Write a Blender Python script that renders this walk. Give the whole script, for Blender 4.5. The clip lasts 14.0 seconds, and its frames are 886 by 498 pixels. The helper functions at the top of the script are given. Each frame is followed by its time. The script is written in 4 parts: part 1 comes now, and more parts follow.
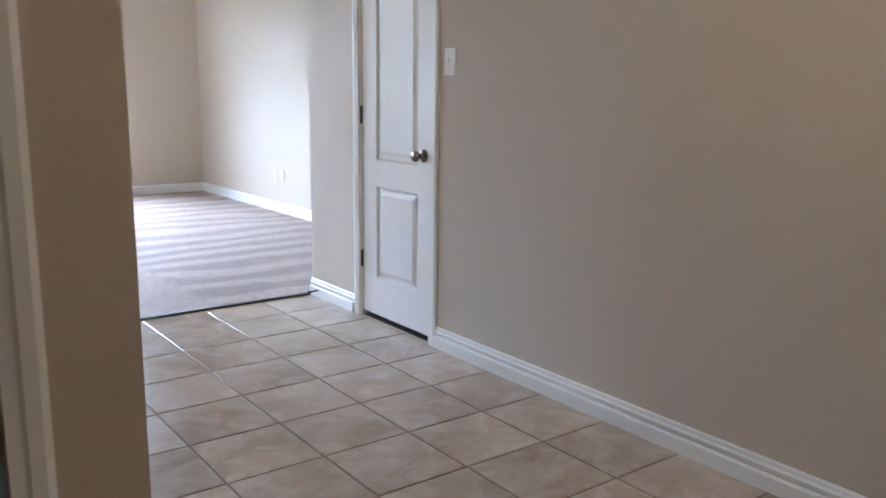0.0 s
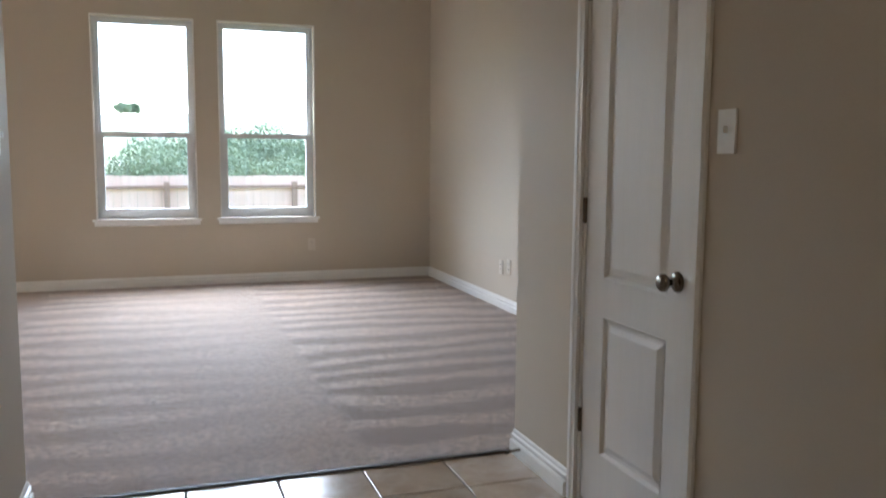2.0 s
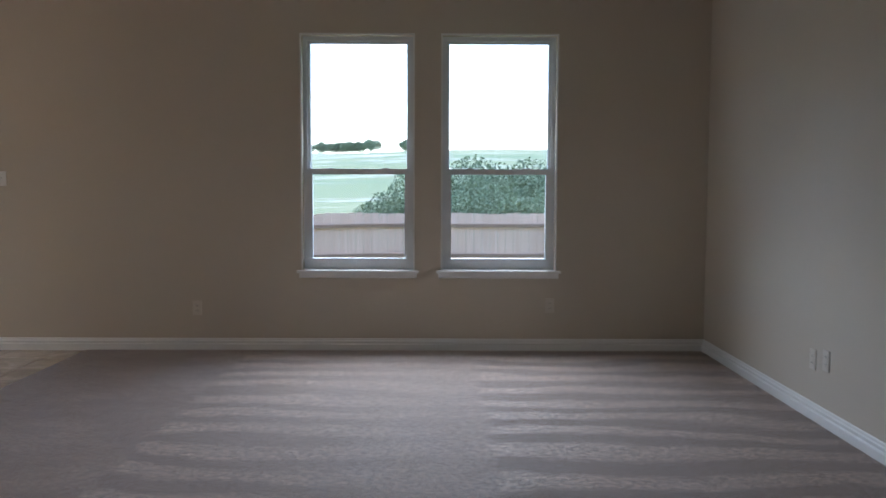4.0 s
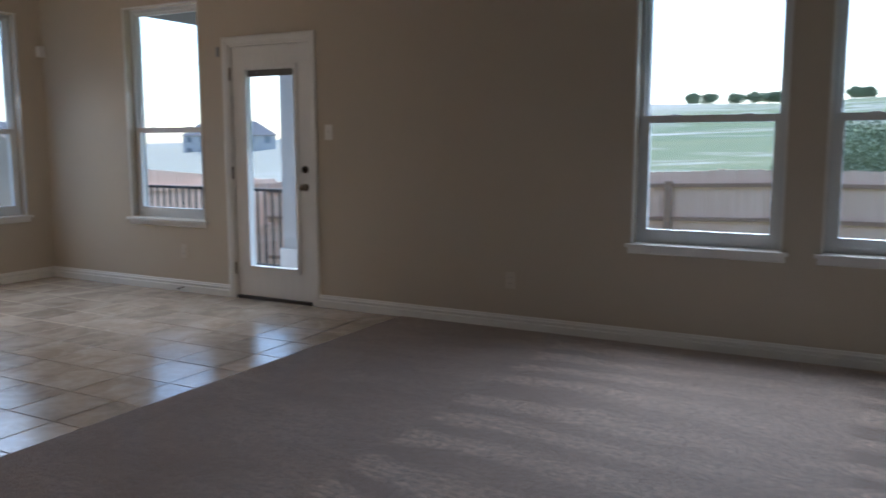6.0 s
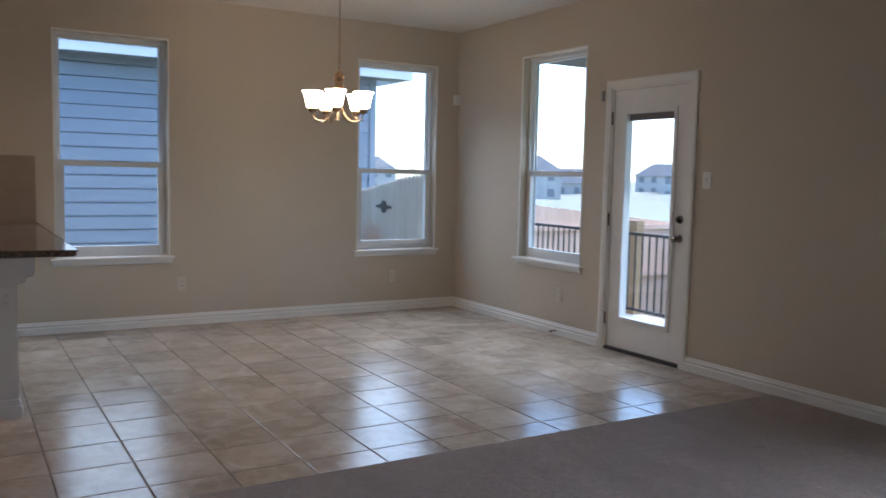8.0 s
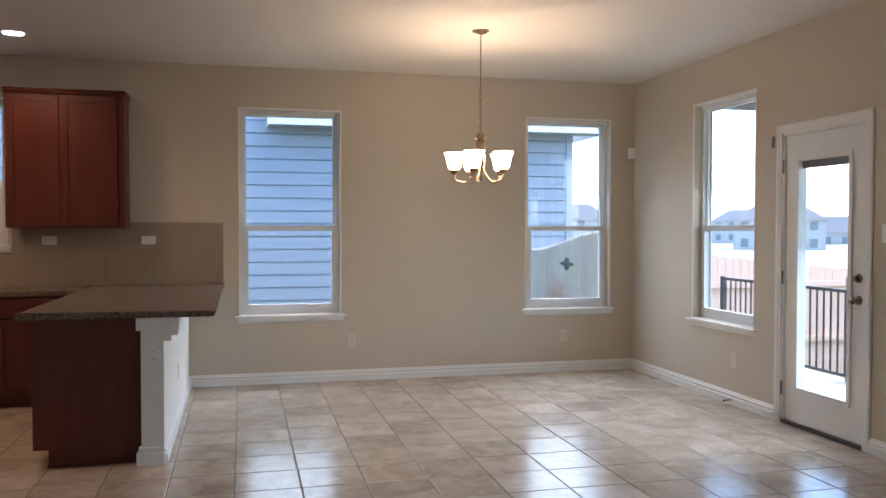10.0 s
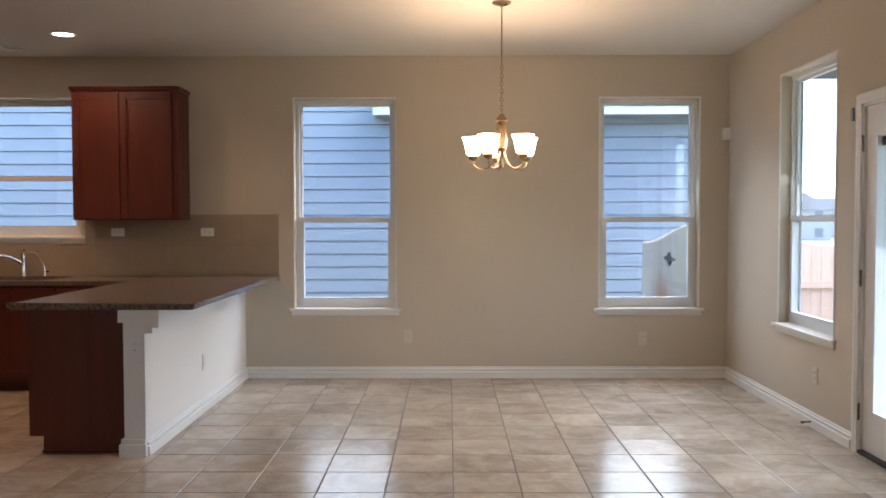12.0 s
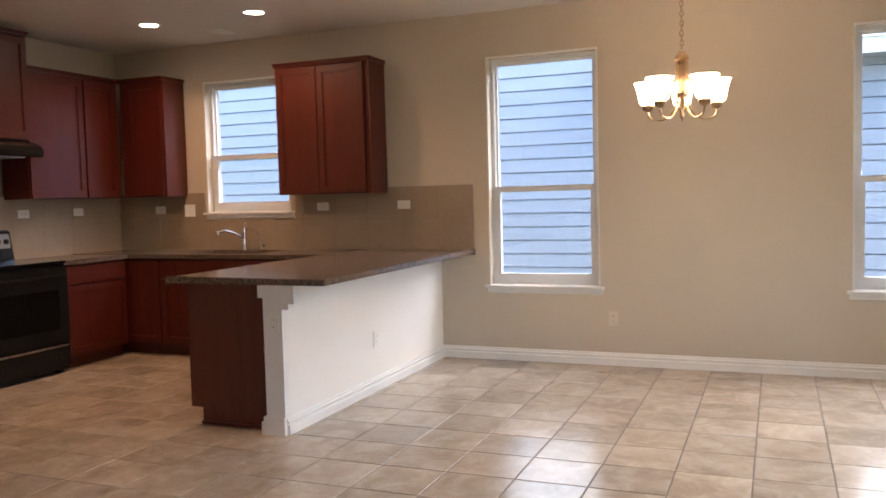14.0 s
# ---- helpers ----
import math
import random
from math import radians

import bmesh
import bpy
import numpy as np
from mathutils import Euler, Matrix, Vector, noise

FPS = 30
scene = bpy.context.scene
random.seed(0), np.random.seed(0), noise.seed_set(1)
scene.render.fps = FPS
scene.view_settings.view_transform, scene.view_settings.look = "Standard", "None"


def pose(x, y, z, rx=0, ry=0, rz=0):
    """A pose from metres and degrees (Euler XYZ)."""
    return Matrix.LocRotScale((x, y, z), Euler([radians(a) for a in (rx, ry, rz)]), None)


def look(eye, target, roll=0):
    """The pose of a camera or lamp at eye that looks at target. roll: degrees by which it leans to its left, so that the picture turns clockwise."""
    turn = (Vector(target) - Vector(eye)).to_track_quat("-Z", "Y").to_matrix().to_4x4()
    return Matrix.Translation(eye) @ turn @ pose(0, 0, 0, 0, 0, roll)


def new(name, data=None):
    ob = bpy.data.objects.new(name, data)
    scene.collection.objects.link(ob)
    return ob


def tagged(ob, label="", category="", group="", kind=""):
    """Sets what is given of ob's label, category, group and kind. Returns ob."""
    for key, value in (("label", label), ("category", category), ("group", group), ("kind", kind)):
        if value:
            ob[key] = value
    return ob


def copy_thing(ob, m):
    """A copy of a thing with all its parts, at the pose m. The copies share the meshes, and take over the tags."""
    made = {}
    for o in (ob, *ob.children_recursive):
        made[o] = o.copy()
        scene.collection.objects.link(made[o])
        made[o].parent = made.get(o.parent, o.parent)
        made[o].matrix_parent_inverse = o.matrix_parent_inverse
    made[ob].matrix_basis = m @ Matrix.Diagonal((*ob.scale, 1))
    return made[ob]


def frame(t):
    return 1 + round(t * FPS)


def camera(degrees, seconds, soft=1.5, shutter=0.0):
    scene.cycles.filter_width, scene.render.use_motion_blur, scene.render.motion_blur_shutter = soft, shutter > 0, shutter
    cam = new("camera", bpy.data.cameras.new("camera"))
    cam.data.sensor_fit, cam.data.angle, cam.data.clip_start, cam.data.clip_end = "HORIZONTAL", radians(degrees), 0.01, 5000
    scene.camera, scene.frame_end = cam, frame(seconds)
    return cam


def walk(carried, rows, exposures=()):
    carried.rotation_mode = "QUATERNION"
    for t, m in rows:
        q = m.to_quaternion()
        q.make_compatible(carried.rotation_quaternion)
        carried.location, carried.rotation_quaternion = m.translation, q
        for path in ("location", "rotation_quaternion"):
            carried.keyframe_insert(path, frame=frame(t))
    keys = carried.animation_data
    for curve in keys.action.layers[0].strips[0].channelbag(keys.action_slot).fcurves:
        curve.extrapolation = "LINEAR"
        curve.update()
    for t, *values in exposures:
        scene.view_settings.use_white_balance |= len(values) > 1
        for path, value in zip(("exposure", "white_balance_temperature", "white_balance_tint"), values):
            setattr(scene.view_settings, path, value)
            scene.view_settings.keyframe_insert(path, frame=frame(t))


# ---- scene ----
# camera and walk
cam = camera(56.5, 14.0, soft=1.6, shutter=0.3)
PATH = [
    (0, (5.452, -9.389, 1.217), (6.628, -7.817, 0.833), 0.7),
    (0.5, (5.66, -9.126, 1.189), (6.8, -7.529, 0.804), -0.1),
    (1, (5.91, -8.886, 1.201), (6.923, -7.201, 0.834), 0.3),
    (1.5, (6.14, -8.59, 1.203), (6.802, -6.734, 0.859), 1.2),
    (2, (6.289, -8.244, 1.261), (6.933, -6.363, 1.037), 0.4),
    (2.5, (6.461, -7.873, 1.305), (6.787, -5.902, 1.228), 0.4),
    (2.7, (6.53, -7.705, 1.302), (6.776, -5.722, 1.224), 0.8),
    (4.8, (6.975, -6.0, 1.314), (6.768, -4.022, 1.088), -0.5),
    (5, (7.018, -5.873, 1.313), (6.728, -3.91, 1.066), -0.5),
    (5.5, (7.104, -5.519, 1.3), (6.568, -3.612, 1.023), -0.8),
    (6, (7.18, -5.2, 1.305), (6.23, -3.46, 1.046), -0.1),
    (6.5, (7.177, -5.0, 1.343), (6.003, -3.399, 1.101), -0.5),
    (7, (7.165, -4.76, 1.348), (5.825, -3.285, 1.15), -0.9),
    (7.5, (7.26, -4.6, 1.361), (5.683, -3.383, 1.177), 1.0),
    (8, (7.375, -4.55, 1.357), (5.665, -3.528, 1.183), 1.3),
    (8.5, (7.487, -4.488, 1.385), (5.668, -3.664, 1.259), 0.4),
    (9, (7.575, -4.32, 1.412), (5.69, -3.657, 1.329), 0.5),
    (11.5, (7.439, -2.796, 1.389), (5.447, -2.624, 1.328), -0.6),
    (12, (7.281, -2.463, 1.403), (5.283, -2.476, 1.332), -0.1),
    (12.5, (7.088, -2.231, 1.379), (5.098, -2.404, 1.287), -0.7),
    (13, (6.875, -1.998, 1.378), (4.904, -2.326, 1.278), -1.5),
    (13.5, (6.695, -1.786, 1.378), (4.775, -2.335, 1.264), -1.3),
    (14, (6.436, -1.628, 1.354), (4.587, -2.38, 1.228), -1.5),
]
EXPOSURES = [(0.0, 4.8, 5100, 10), (0.5, 4.6, 5450, 10), (1.0, 4.22, 5950, 10), (1.5, 3.72, 6000, 10), (2.0, 3.5, 5950, 10), (2.7, 3.22, 5600, 10), (4.8, 1.9, 5550, 10), (6.5, 1.7, 5500, 10),
             (7.5, 1.65, 5350, 10), (8.0, 2.1, 5400, 10), (8.5, 2.48, 5500, 10), (9.0, 2.72, 5650, 10), (9.2, 2.74, 5650, 10), (11.5, 2.66, 5900, 11), (14.0, 3.1, 6500, 16)]
walk(cam, [(t, look(eye, target, roll)) for t, eye, target, roll in PATH], EXPOSURES)

# world, sun and lamps' common values
world = bpy.data.worlds.new("sky")
scene.world = world
world.use_nodes = True
wn = world.node_tree
sky = wn.nodes.new("ShaderNodeTexSky")
sky.sky_type, sky.sun_disc = "NISHITA", False
sky.sun_elevation, sky.sun_rotation = radians(54), radians(-6)
sky.air_density, sky.dust_density, sky.ozone_density = 1.0, 1.2, 1.6
wn.nodes["Background"].inputs["Strength"].default_value = 0.15
wn.links.new(sky.outputs[0], wn.nodes["Background"].inputs["Color"])
sun = new("sun", bpy.data.lights.new("sun", "SUN"))
sun.data.energy, sun.data.angle, sun.data.color = 1.5, radians(80), (1.0, 0.97, 0.93)
sun.matrix_world = look((-5, 45, 62), (0, 0, 0))
BULB_WATTS = 0.2
CAN_WATTS = 5.6
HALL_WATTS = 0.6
WARM = (1.0, 0.56, 0.28)
SKYLIGHT = (0.88, 0.94, 1.0)

CEIL = 2.84
FRONT = -7.71      # kitchen back wall
SEAM = -5.09       # where hall tile meets carpet
BACK = -5.30       # partition between living room and kitchen
EDGE = 3.985       # where dining tile meets carpet
HALL_R, HALL_L = 7.70, 5.805
RIGHT = 8.96
FOYER = -8.16


# materials
def node_material(name):
    m = bpy.data.materials.new(name)
    m.use_nodes = True
    return m, m.node_tree, m.node_tree.nodes["Principled BSDF"]


def add_node(tree, kind, **values):
    n = tree.nodes.new(kind)
    for key, value in values.items():
        n.inputs[key.replace("_", " ")].default_value = value
    return n


def coords(tree, scale=(1, 1, 1)):
    c = tree.nodes.new("ShaderNodeNewGeometry")
    mp = tree.nodes.new("ShaderNodeMapping")
    mp.inputs["Scale"].default_value = scale
    tree.links.new(c.outputs["Position"], mp.inputs["Vector"])
    return mp.outputs[0]


def blend(tree, fac, a, b):
    n = tree.nodes.new("ShaderNodeMix")
    n.data_type = "RGBA"
    for sock, v in ((n.inputs[0], fac), (n.inputs[6], a), (n.inputs[7], b)):
        if isinstance(v, bpy.types.NodeSocket):
            tree.links.new(v, sock)
        elif isinstance(v, (int, float)):
            sock.default_value = v
        else:
            sock.default_value = (*v, 1)
    return n.outputs[2]


def ramp(tree, fac, lo, hi, a=0.0, b=1.0):
    n = tree.nodes.new("ShaderNodeMapRange")
    n.inputs["From Min"].default_value, n.inputs["From Max"].default_value = lo, hi
    n.inputs["To Min"].default_value, n.inputs["To Max"].default_value = a, b
    tree.links.new(fac, n.inputs["Value"])
    return n.outputs[0]


def noise_of(tree, vec, scale, detail=3.0, rough=0.55, distortion=0.0):
    n = add_node(tree, "ShaderNodeTexNoise", Scale=scale, Detail=detail, Roughness=rough, Distortion=distortion)
    tree.links.new(vec, n.inputs["Vector"])
    return n.outputs["Fac"]


def bump_of(tree, bsdf, height, strength, distance):
    n = add_node(tree, "ShaderNodeBump", Strength=strength, Distance=distance)
    tree.links.new(height, n.inputs["Height"])
    tree.links.new(n.outputs[0], bsdf.inputs["Normal"])


def plain(name, dark, light, scale=3.0, roughness=0.5, metal=0.0, grain=60.0, bump=0.1, depth=0.001, stretch=(1, 1, 1), coat=0.0):
    """A surface with mottling at a large and a small scale and a fine relief."""
    m, t, b = node_material(name)
    v = coords(t, stretch)
    big, small = noise_of(t, v, scale), noise_of(t, v, grain, 2.0)
    mixed = t.nodes.new("ShaderNodeMath")
    mixed.operation = "MULTIPLY_ADD"
    mixed.inputs[1].default_value = 0.65
    t.links.new(big, mixed.inputs[0])
    sm = ramp(t, small, 0, 1, 0, 0.35)
    t.links.new(sm, mixed.inputs[2])
    t.links.new(blend(t, ramp(t, mixed.outputs[0], 0.3, 0.7), dark, light), b.inputs["Base Color"])
    t.links.new(ramp(t, big, 0.3, 0.7, roughness * 0.85, min(1, roughness * 1.15)), b.inputs["Roughness"])
    b.inputs["Metallic"].default_value = metal
    b.inputs["Coat Weight"].default_value = coat
    bump_of(t, b, small, bump, depth)
    return m


WALL = plain("wall_paint", (0.515, 0.452, 0.362), (0.555, 0.49, 0.395), 1.2, 0.75, grain=140, bump=0.25, depth=0.0012)
CEILING = plain("ceiling_paint", (0.62, 0.58, 0.52), (0.67, 0.63, 0.57), 1.0, 0.85, grain=90, bump=0.4, depth=0.002)
TRIM = plain("white_trim_paint", (0.74, 0.73, 0.70), (0.80, 0.79, 0.76), 4, 0.38, grain=50, bump=0.06)
VINYL = plain("white_vinyl", (0.64, 0.65, 0.65), (0.70, 0.71, 0.71), 5, 0.4, grain=80, bump=0.03)
DOORPAINT = plain("white_door_paint", (0.74, 0.73, 0.71), (0.79, 0.78, 0.76), 3, 0.42, grain=25, bump=0.12, stretch=(6, 6, 0.6))
IVORY = plain("ivory_plastic", (0.585, 0.53, 0.45), (0.63, 0.575, 0.49), 20, 0.4, bump=0.02)
KNEEPLATE = plain("white_painted_plate", (0.76, 0.73, 0.68), (0.80, 0.77, 0.72), 20, 0.5, bump=0.02)
PLASTIC = plain("white_plastic", (0.74, 0.73, 0.69), (0.80, 0.79, 0.75), 20, 0.35, bump=0.02)
NICKEL = plain("satin_nickel", (0.19, 0.16, 0.13), (0.25, 0.215, 0.18), 30, 0.22, metal=1.0, bump=0.03)
CHROME = plain("chrome", (0.72, 0.72, 0.72), (0.8, 0.8, 0.8), 30, 0.1, metal=1.0, bump=0.01)
BRASS = plain("antique_brass", (0.27, 0.19, 0.11), (0.36, 0.25, 0.15), 30, 0.3, metal=1.0, bump=0.03)
DARKSTRIP = plain("dark_rubber_and_gap_shade", (0.03, 0.025, 0.02), (0.05, 0.042, 0.035), 20, 0.6)
GROUT = plain("grout", (0.12, 0.098, 0.08), (0.165, 0.137, 0.113), 5, 0.9, grain=200, bump=0.3)
CHERRY = plain("cherry_wood", (0.058, 0.0082, 0.0045), (0.098, 0.0165, 0.008), 5, 0.36, grain=40, bump=0.1, depth=0.0006, stretch=(4, 4, 0.35), coat=0.05)
SPLASH = plain("tan_stone_tile", (0.285, 0.222, 0.158), (0.34, 0.27, 0.198), 2.5, 0.42, grain=14, bump=0.05)
BLACK = plain("black_enamel", (0.008, 0.008, 0.008), (0.014, 0.014, 0.014), 8, 0.12, bump=0.01)
BLACKGLASS = plain("black_glass", (0.004, 0.004, 0.004), (0.007, 0.007, 0.007), 8, 0.04, bump=0.0)
for m in (BLACK, BLACKGLASS):
    m.node_tree.nodes["Principled BSDF"].inputs["Specular IOR Level"].default_value = 0.25
STEEL = plain("brushed_steel", (0.5, 0.5, 0.5), (0.6, 0.6, 0.6), 12, 0.3, metal=1.0, stretch=(1, 20, 1), bump=0.05)
BLIND = plain("dark_blind_slats", (0.085, 0.078, 0.075), (0.13, 0.12, 0.115), 40, 0.5, stretch=(0.2, 1, 8))
GREYPANEL = plain("grey_panel", (0.25, 0.26, 0.28), (0.32, 0.33, 0.35), 12, 0.4)
IRON = plain("black_iron", (0.012, 0.012, 0.013), (0.02, 0.02, 0.021), 18, 0.45, bump=0.1)
SIDING = plain("blue_grey_siding", (0.27, 0.305, 0.355), (0.315, 0.35, 0.40), 1.5, 0.6, grain=40, bump=0.12, depth=0.001, stretch=(1, 0.3, 3))
FASCIA = plain("white_fascia", (0.74, 0.74, 0.74), (0.8, 0.8, 0.8), 2, 0.5)
SOFFIT = plain("grey_soffit", (0.26, 0.27, 0.28), (0.31, 0.32, 0.33), 2, 0.7)
SHINGLE = plain("roof_shingle", (0.10, 0.10, 0.11), (0.17, 0.165, 0.165), 3, 0.9, grain=30, bump=0.6, depth=0.01)
STUCCO = plain("grey_stucco", (0.46, 0.46, 0.47), (0.54, 0.54, 0.55), 2, 0.85, grain=80, bump=0.5, depth=0.003)
CONCRETE = plain("concrete", (0.46, 0.44, 0.41), (0.58, 0.56, 0.52), 1.2, 0.85, grain=60, bump=0.3)
# reddish rail wood, darkened so colour stands in for missing shadow contrast
CEDARRAIL = plain("shadow_toned_rails", (0.27, 0.15, 0.095), (0.37, 0.225, 0.15), 2.5, 0.8, grain=30, bump=0.4, depth=0.002, stretch=(0.5, 5, 5))
CEDAR = plain("cedar_boards", (0.66, 0.41, 0.29), (0.81, 0.56, 0.43), 2.5, 0.8, grain=30, bump=0.4, depth=0.002, stretch=(5, 5, 0.4))
PALEWOOD = plain("bleached_boards", (0.50, 0.42, 0.34), (0.62, 0.54, 0.45), 2.5, 0.8, grain=30, bump=0.4, depth=0.002, stretch=(5, 5, 0.4))
POSTWOOD = plain("raw_pine_post", (0.36, 0.235, 0.13), (0.48, 0.335, 0.20), 2.5, 0.8, grain=30, bump=0.4, depth=0.002, stretch=(5, 5, 0.4))
LEAF = plain("foliage", (0.14, 0.18, 0.09), (0.25, 0.29, 0.17), 0.8, 0.8, grain=9)
BARK = plain("bark", (0.08, 0.06, 0.045), (0.14, 0.11, 0.08), 4, 0.9, bump=0.6, depth=0.01)
FARWALL = plain("far_house_wall", (0.38, 0.37, 0.36), (0.5, 0.48, 0.46), 0.5, 0.8)
FARGLASS = plain("far_window", (0.16, 0.18, 0.2), (0.22, 0.24, 0.26), 1, 0.15)


def tile_material():
    """Glazed floor tile with a cloudy slate figure; each piece has its own tone and its own part of the figure."""
    m, t, b = node_material("slate_look_tile")
    g = t.nodes.new("ShaderNodeNewGeometry")
    info = t.nodes.new("ShaderNodeObjectInfo")
    shift = t.nodes.new("ShaderNodeVectorMath")
    shift.operation = "MULTIPLY_ADD"
    t.links.new(info.outputs["Random"], shift.inputs[0])
    shift.inputs[1].default_value = (37, 71, 13)
    t.links.new(g.outputs["Position"], shift.inputs[2])
    v = shift.outputs[0]
    cloud = noise_of(t, v, 2.6, 4.0, 0.55, 0.8)
    patch = noise_of(t, v, 6.0, 5.0, 0.65, 0.9)
    fine = noise_of(t, v, 28, 4.0)
    base = blend(t, ramp(t, cloud, 0.3, 0.7), (0.31, 0.24, 0.182), (0.51, 0.425, 0.338))
    base = blend(t, ramp(t, patch, 0.45, 0.68, 0.0, 0.6), base, (0.58, 0.505, 0.41))
    base = blend(t, ramp(t, fine, 0.35, 0.75, 0.0, 0.3), base, (0.31, 0.253, 0.2))
    tone = t.nodes.new("ShaderNodeHueSaturation")
    t.links.new(base, tone.inputs["Color"])
    t.links.new(ramp(t, info.outputs["Random"], 0, 1, 0.87, 1.08), tone.inputs["Value"])
    t.links.new(tone.outputs[0], b.inputs["Base Color"])
    t.links.new(ramp(t, cloud, 0.3, 0.7, 0.17, 0.25), b.inputs["Roughness"])
    bump_of(t, b, fine, 0.05, 0.0015)
    return m


def math_node(tree, op, a, b=None, c=None):
    n = tree.nodes.new("ShaderNodeMath")
    n.operation = op
    for i, v in enumerate((a, b, c)):
        if isinstance(v, bpy.types.NodeSocket):
            tree.links.new(v, n.inputs[i])
        elif v is not None:
            n.inputs[i].default_value = v
    return n.outputs[0]


def gate_material():
    """Bleached boards with a rusty stain low on the gate."""
    m = PALEWOOD.copy()
    m.name = "stained_gate_boards"
    t = m.node_tree
    b = t.nodes["Principled BSDF"]
    old = b.inputs["Base Color"].links[0].from_socket
    g = t.nodes.new("ShaderNodeNewGeometry")
    far = t.nodes.new("ShaderNodeVectorMath")
    far.operation = "DISTANCE"
    far.inputs[1].default_value = (-1.75, -0.12, 0.42)
    t.links.new(g.outputs["Position"], far.inputs[0])
    ragged = math_node(t, "MULTIPLY_ADD", noise_of(t, coords(t, (3, 3, 1)), 3.0, 4.0), 0.5, far.outputs["Value"])
    t.links.new(blend(t, ramp(t, ragged, 0.35, 0.75, 0.75, 0.0), old, (0.42, 0.17, 0.07)), b.inputs["Base Color"])
    return m


def carpet_material():
    """Cut-pile carpet with the sweeps that a vacuum cleaner leaves in it, lane by lane."""
    m, t, b = node_material("taupe_carpet")
    v = coords(t)
    sep = t.nodes.new("ShaderNodeSeparateXYZ")
    t.links.new(v, sep.inputs[0])
    x, y = sep.outputs["X"], sep.outputs["Y"]
    wander = noise_of(t, coords(t, (0.5, 1.0, 1)), 1.1, 3.0)
    fray = noise_of(t, coords(t, (2.0, 7.0, 1)), 3.0, 5.0, 0.72)
    nap = noise_of(t, coords(t, (4.0, 17.0, 1)), 4.0, 5.0, 0.75)
    # lanes across the room: streaks that start at a lane's edge and fade along it
    edge = math_node(t, "MULTIPLY_ADD", fray, 0.25, x)
    east = ramp(t, edge, 7.19, 7.25)
    west = ramp(t, edge, 5.47, 5.42)
    line = math_node(t, "MULTIPLY_ADD", wander, 0.7, math_node(t, "MULTIPLY_ADD", x, 0.05, y))
    wave = math_node(t, "SINE", math_node(t, "MULTIPLY", line, 19.0))
    band = ramp(t, math_node(t, "MULTIPLY_ADD", fray, 2.4, wave), 0.75, 1.75)
    fade_mid = ramp(t, x, 5.3, 6.9, 0.9, 0.12)
    fade_east = ramp(t, x, 7.0, 8.8, 1.0, 0.7)
    mid = math_node(t, "MULTIPLY_ADD", math_node(t, "SUBTRACT", band, 0.5), fade_mid, 0.55)
    far = math_node(t, "MULTIPLY_ADD", math_node(t, "SUBTRACT", band, 0.5), fade_east, 0.45)
    blot = ramp(t, noise_of(t, coords(t, (1, 2, 1)), 1.6, 4.0, 0.65), 0.38, 0.62, 0.1, 0.5)
    mix1 = t.nodes.new("ShaderNodeMix")
    t.links.new(east, mix1.inputs[0]), t.links.new(mid, mix1.inputs[2]), t.links.new(far, mix1.inputs[3])
    mix2 = t.nodes.new("ShaderNodeMix")
    t.links.new(west, mix2.inputs[0]), t.links.new(mix1.outputs[0], mix2.inputs[2]), t.links.new(blot, mix2.inputs[3])
    pile = noise_of(t, v, 34, 5.0, 0.8)
    tuft = noise_of(t, v, 260, 2.0)
    # the sweeps' sheen towards the windows is put into the colour here
    base = blend(t, mix2.outputs[0], (0.32, 0.225, 0.17), (0.82, 0.635, 0.50))
    base = blend(t, ramp(t, nap, 0.42, 0.6, 0.0, 0.7), base, (0.36, 0.262, 0.2))
    base = blend(t, ramp(t, pile, 0.42, 0.6, 0.0, 0.85), base, (0.28, 0.2, 0.15))
    t.links.new(base, b.inputs["Base Color"])
    t.links.new(ramp(t, mix2.outputs[0], 0, 1, 0.8, 0.52), b.inputs["Roughness"])
    b.inputs["Specular IOR Level"].default_value = 0.3
    b.inputs["Sheen Weight"].default_value = 0.5
    b.inputs["Sheen Roughness"].default_value = 0.45
    bump_of(t, b, math_node(t, "ADD", pile, tuft), 1.0, 0.015)
    return m


def granite_material():
    m, t, b = node_material("brown_granite")
    v = coords(t)
    vo = add_node(t, "ShaderNodeTexVoronoi", Scale=140.0)
    t.links.new(v, vo.inputs["Vector"])
    speck = noise_of(t, v, 60, 4.0, 0.7)
    base = blend(t, ramp(t, speck, 0.38, 0.62), (0.065, 0.044, 0.034), (0.19, 0.14, 0.11))
    base = blend(t, ramp(t, vo.outputs["Distance"], 0.0, 0.35, 0.5, 0.0), base, (0.03, 0.022, 0.02))
    t.links.new(base, b.inputs["Base Color"])
    b.inputs["Roughness"].default_value = 0.14
    return m


def glass_material():
    """Window glass: clear, with the mirror gloss of its face."""
    m = bpy.data.materials.new("window_glass")
    m.use_nodes = True
    t = m.node_tree
    t.nodes.clear()
    clear, gloss, mix, out = (t.nodes.new(k) for k in ("ShaderNodeBsdfTransparent", "ShaderNodeBsdfGlossy", "ShaderNodeMixShader", "ShaderNodeOutputMaterial"))
    clear.inputs[0].default_value = (0.93, 0.95, 0.95, 1)
    gloss.inputs["Roughness"].default_value = 0.02
    mix.inputs[0].default_value = 0.06
    t.links.new(clear.outputs[0], mix.inputs[1])
    t.links.new(gloss.outputs[0], mix.inputs[2])
    t.links.new(mix.outputs[0], out.inputs[0])
    return m


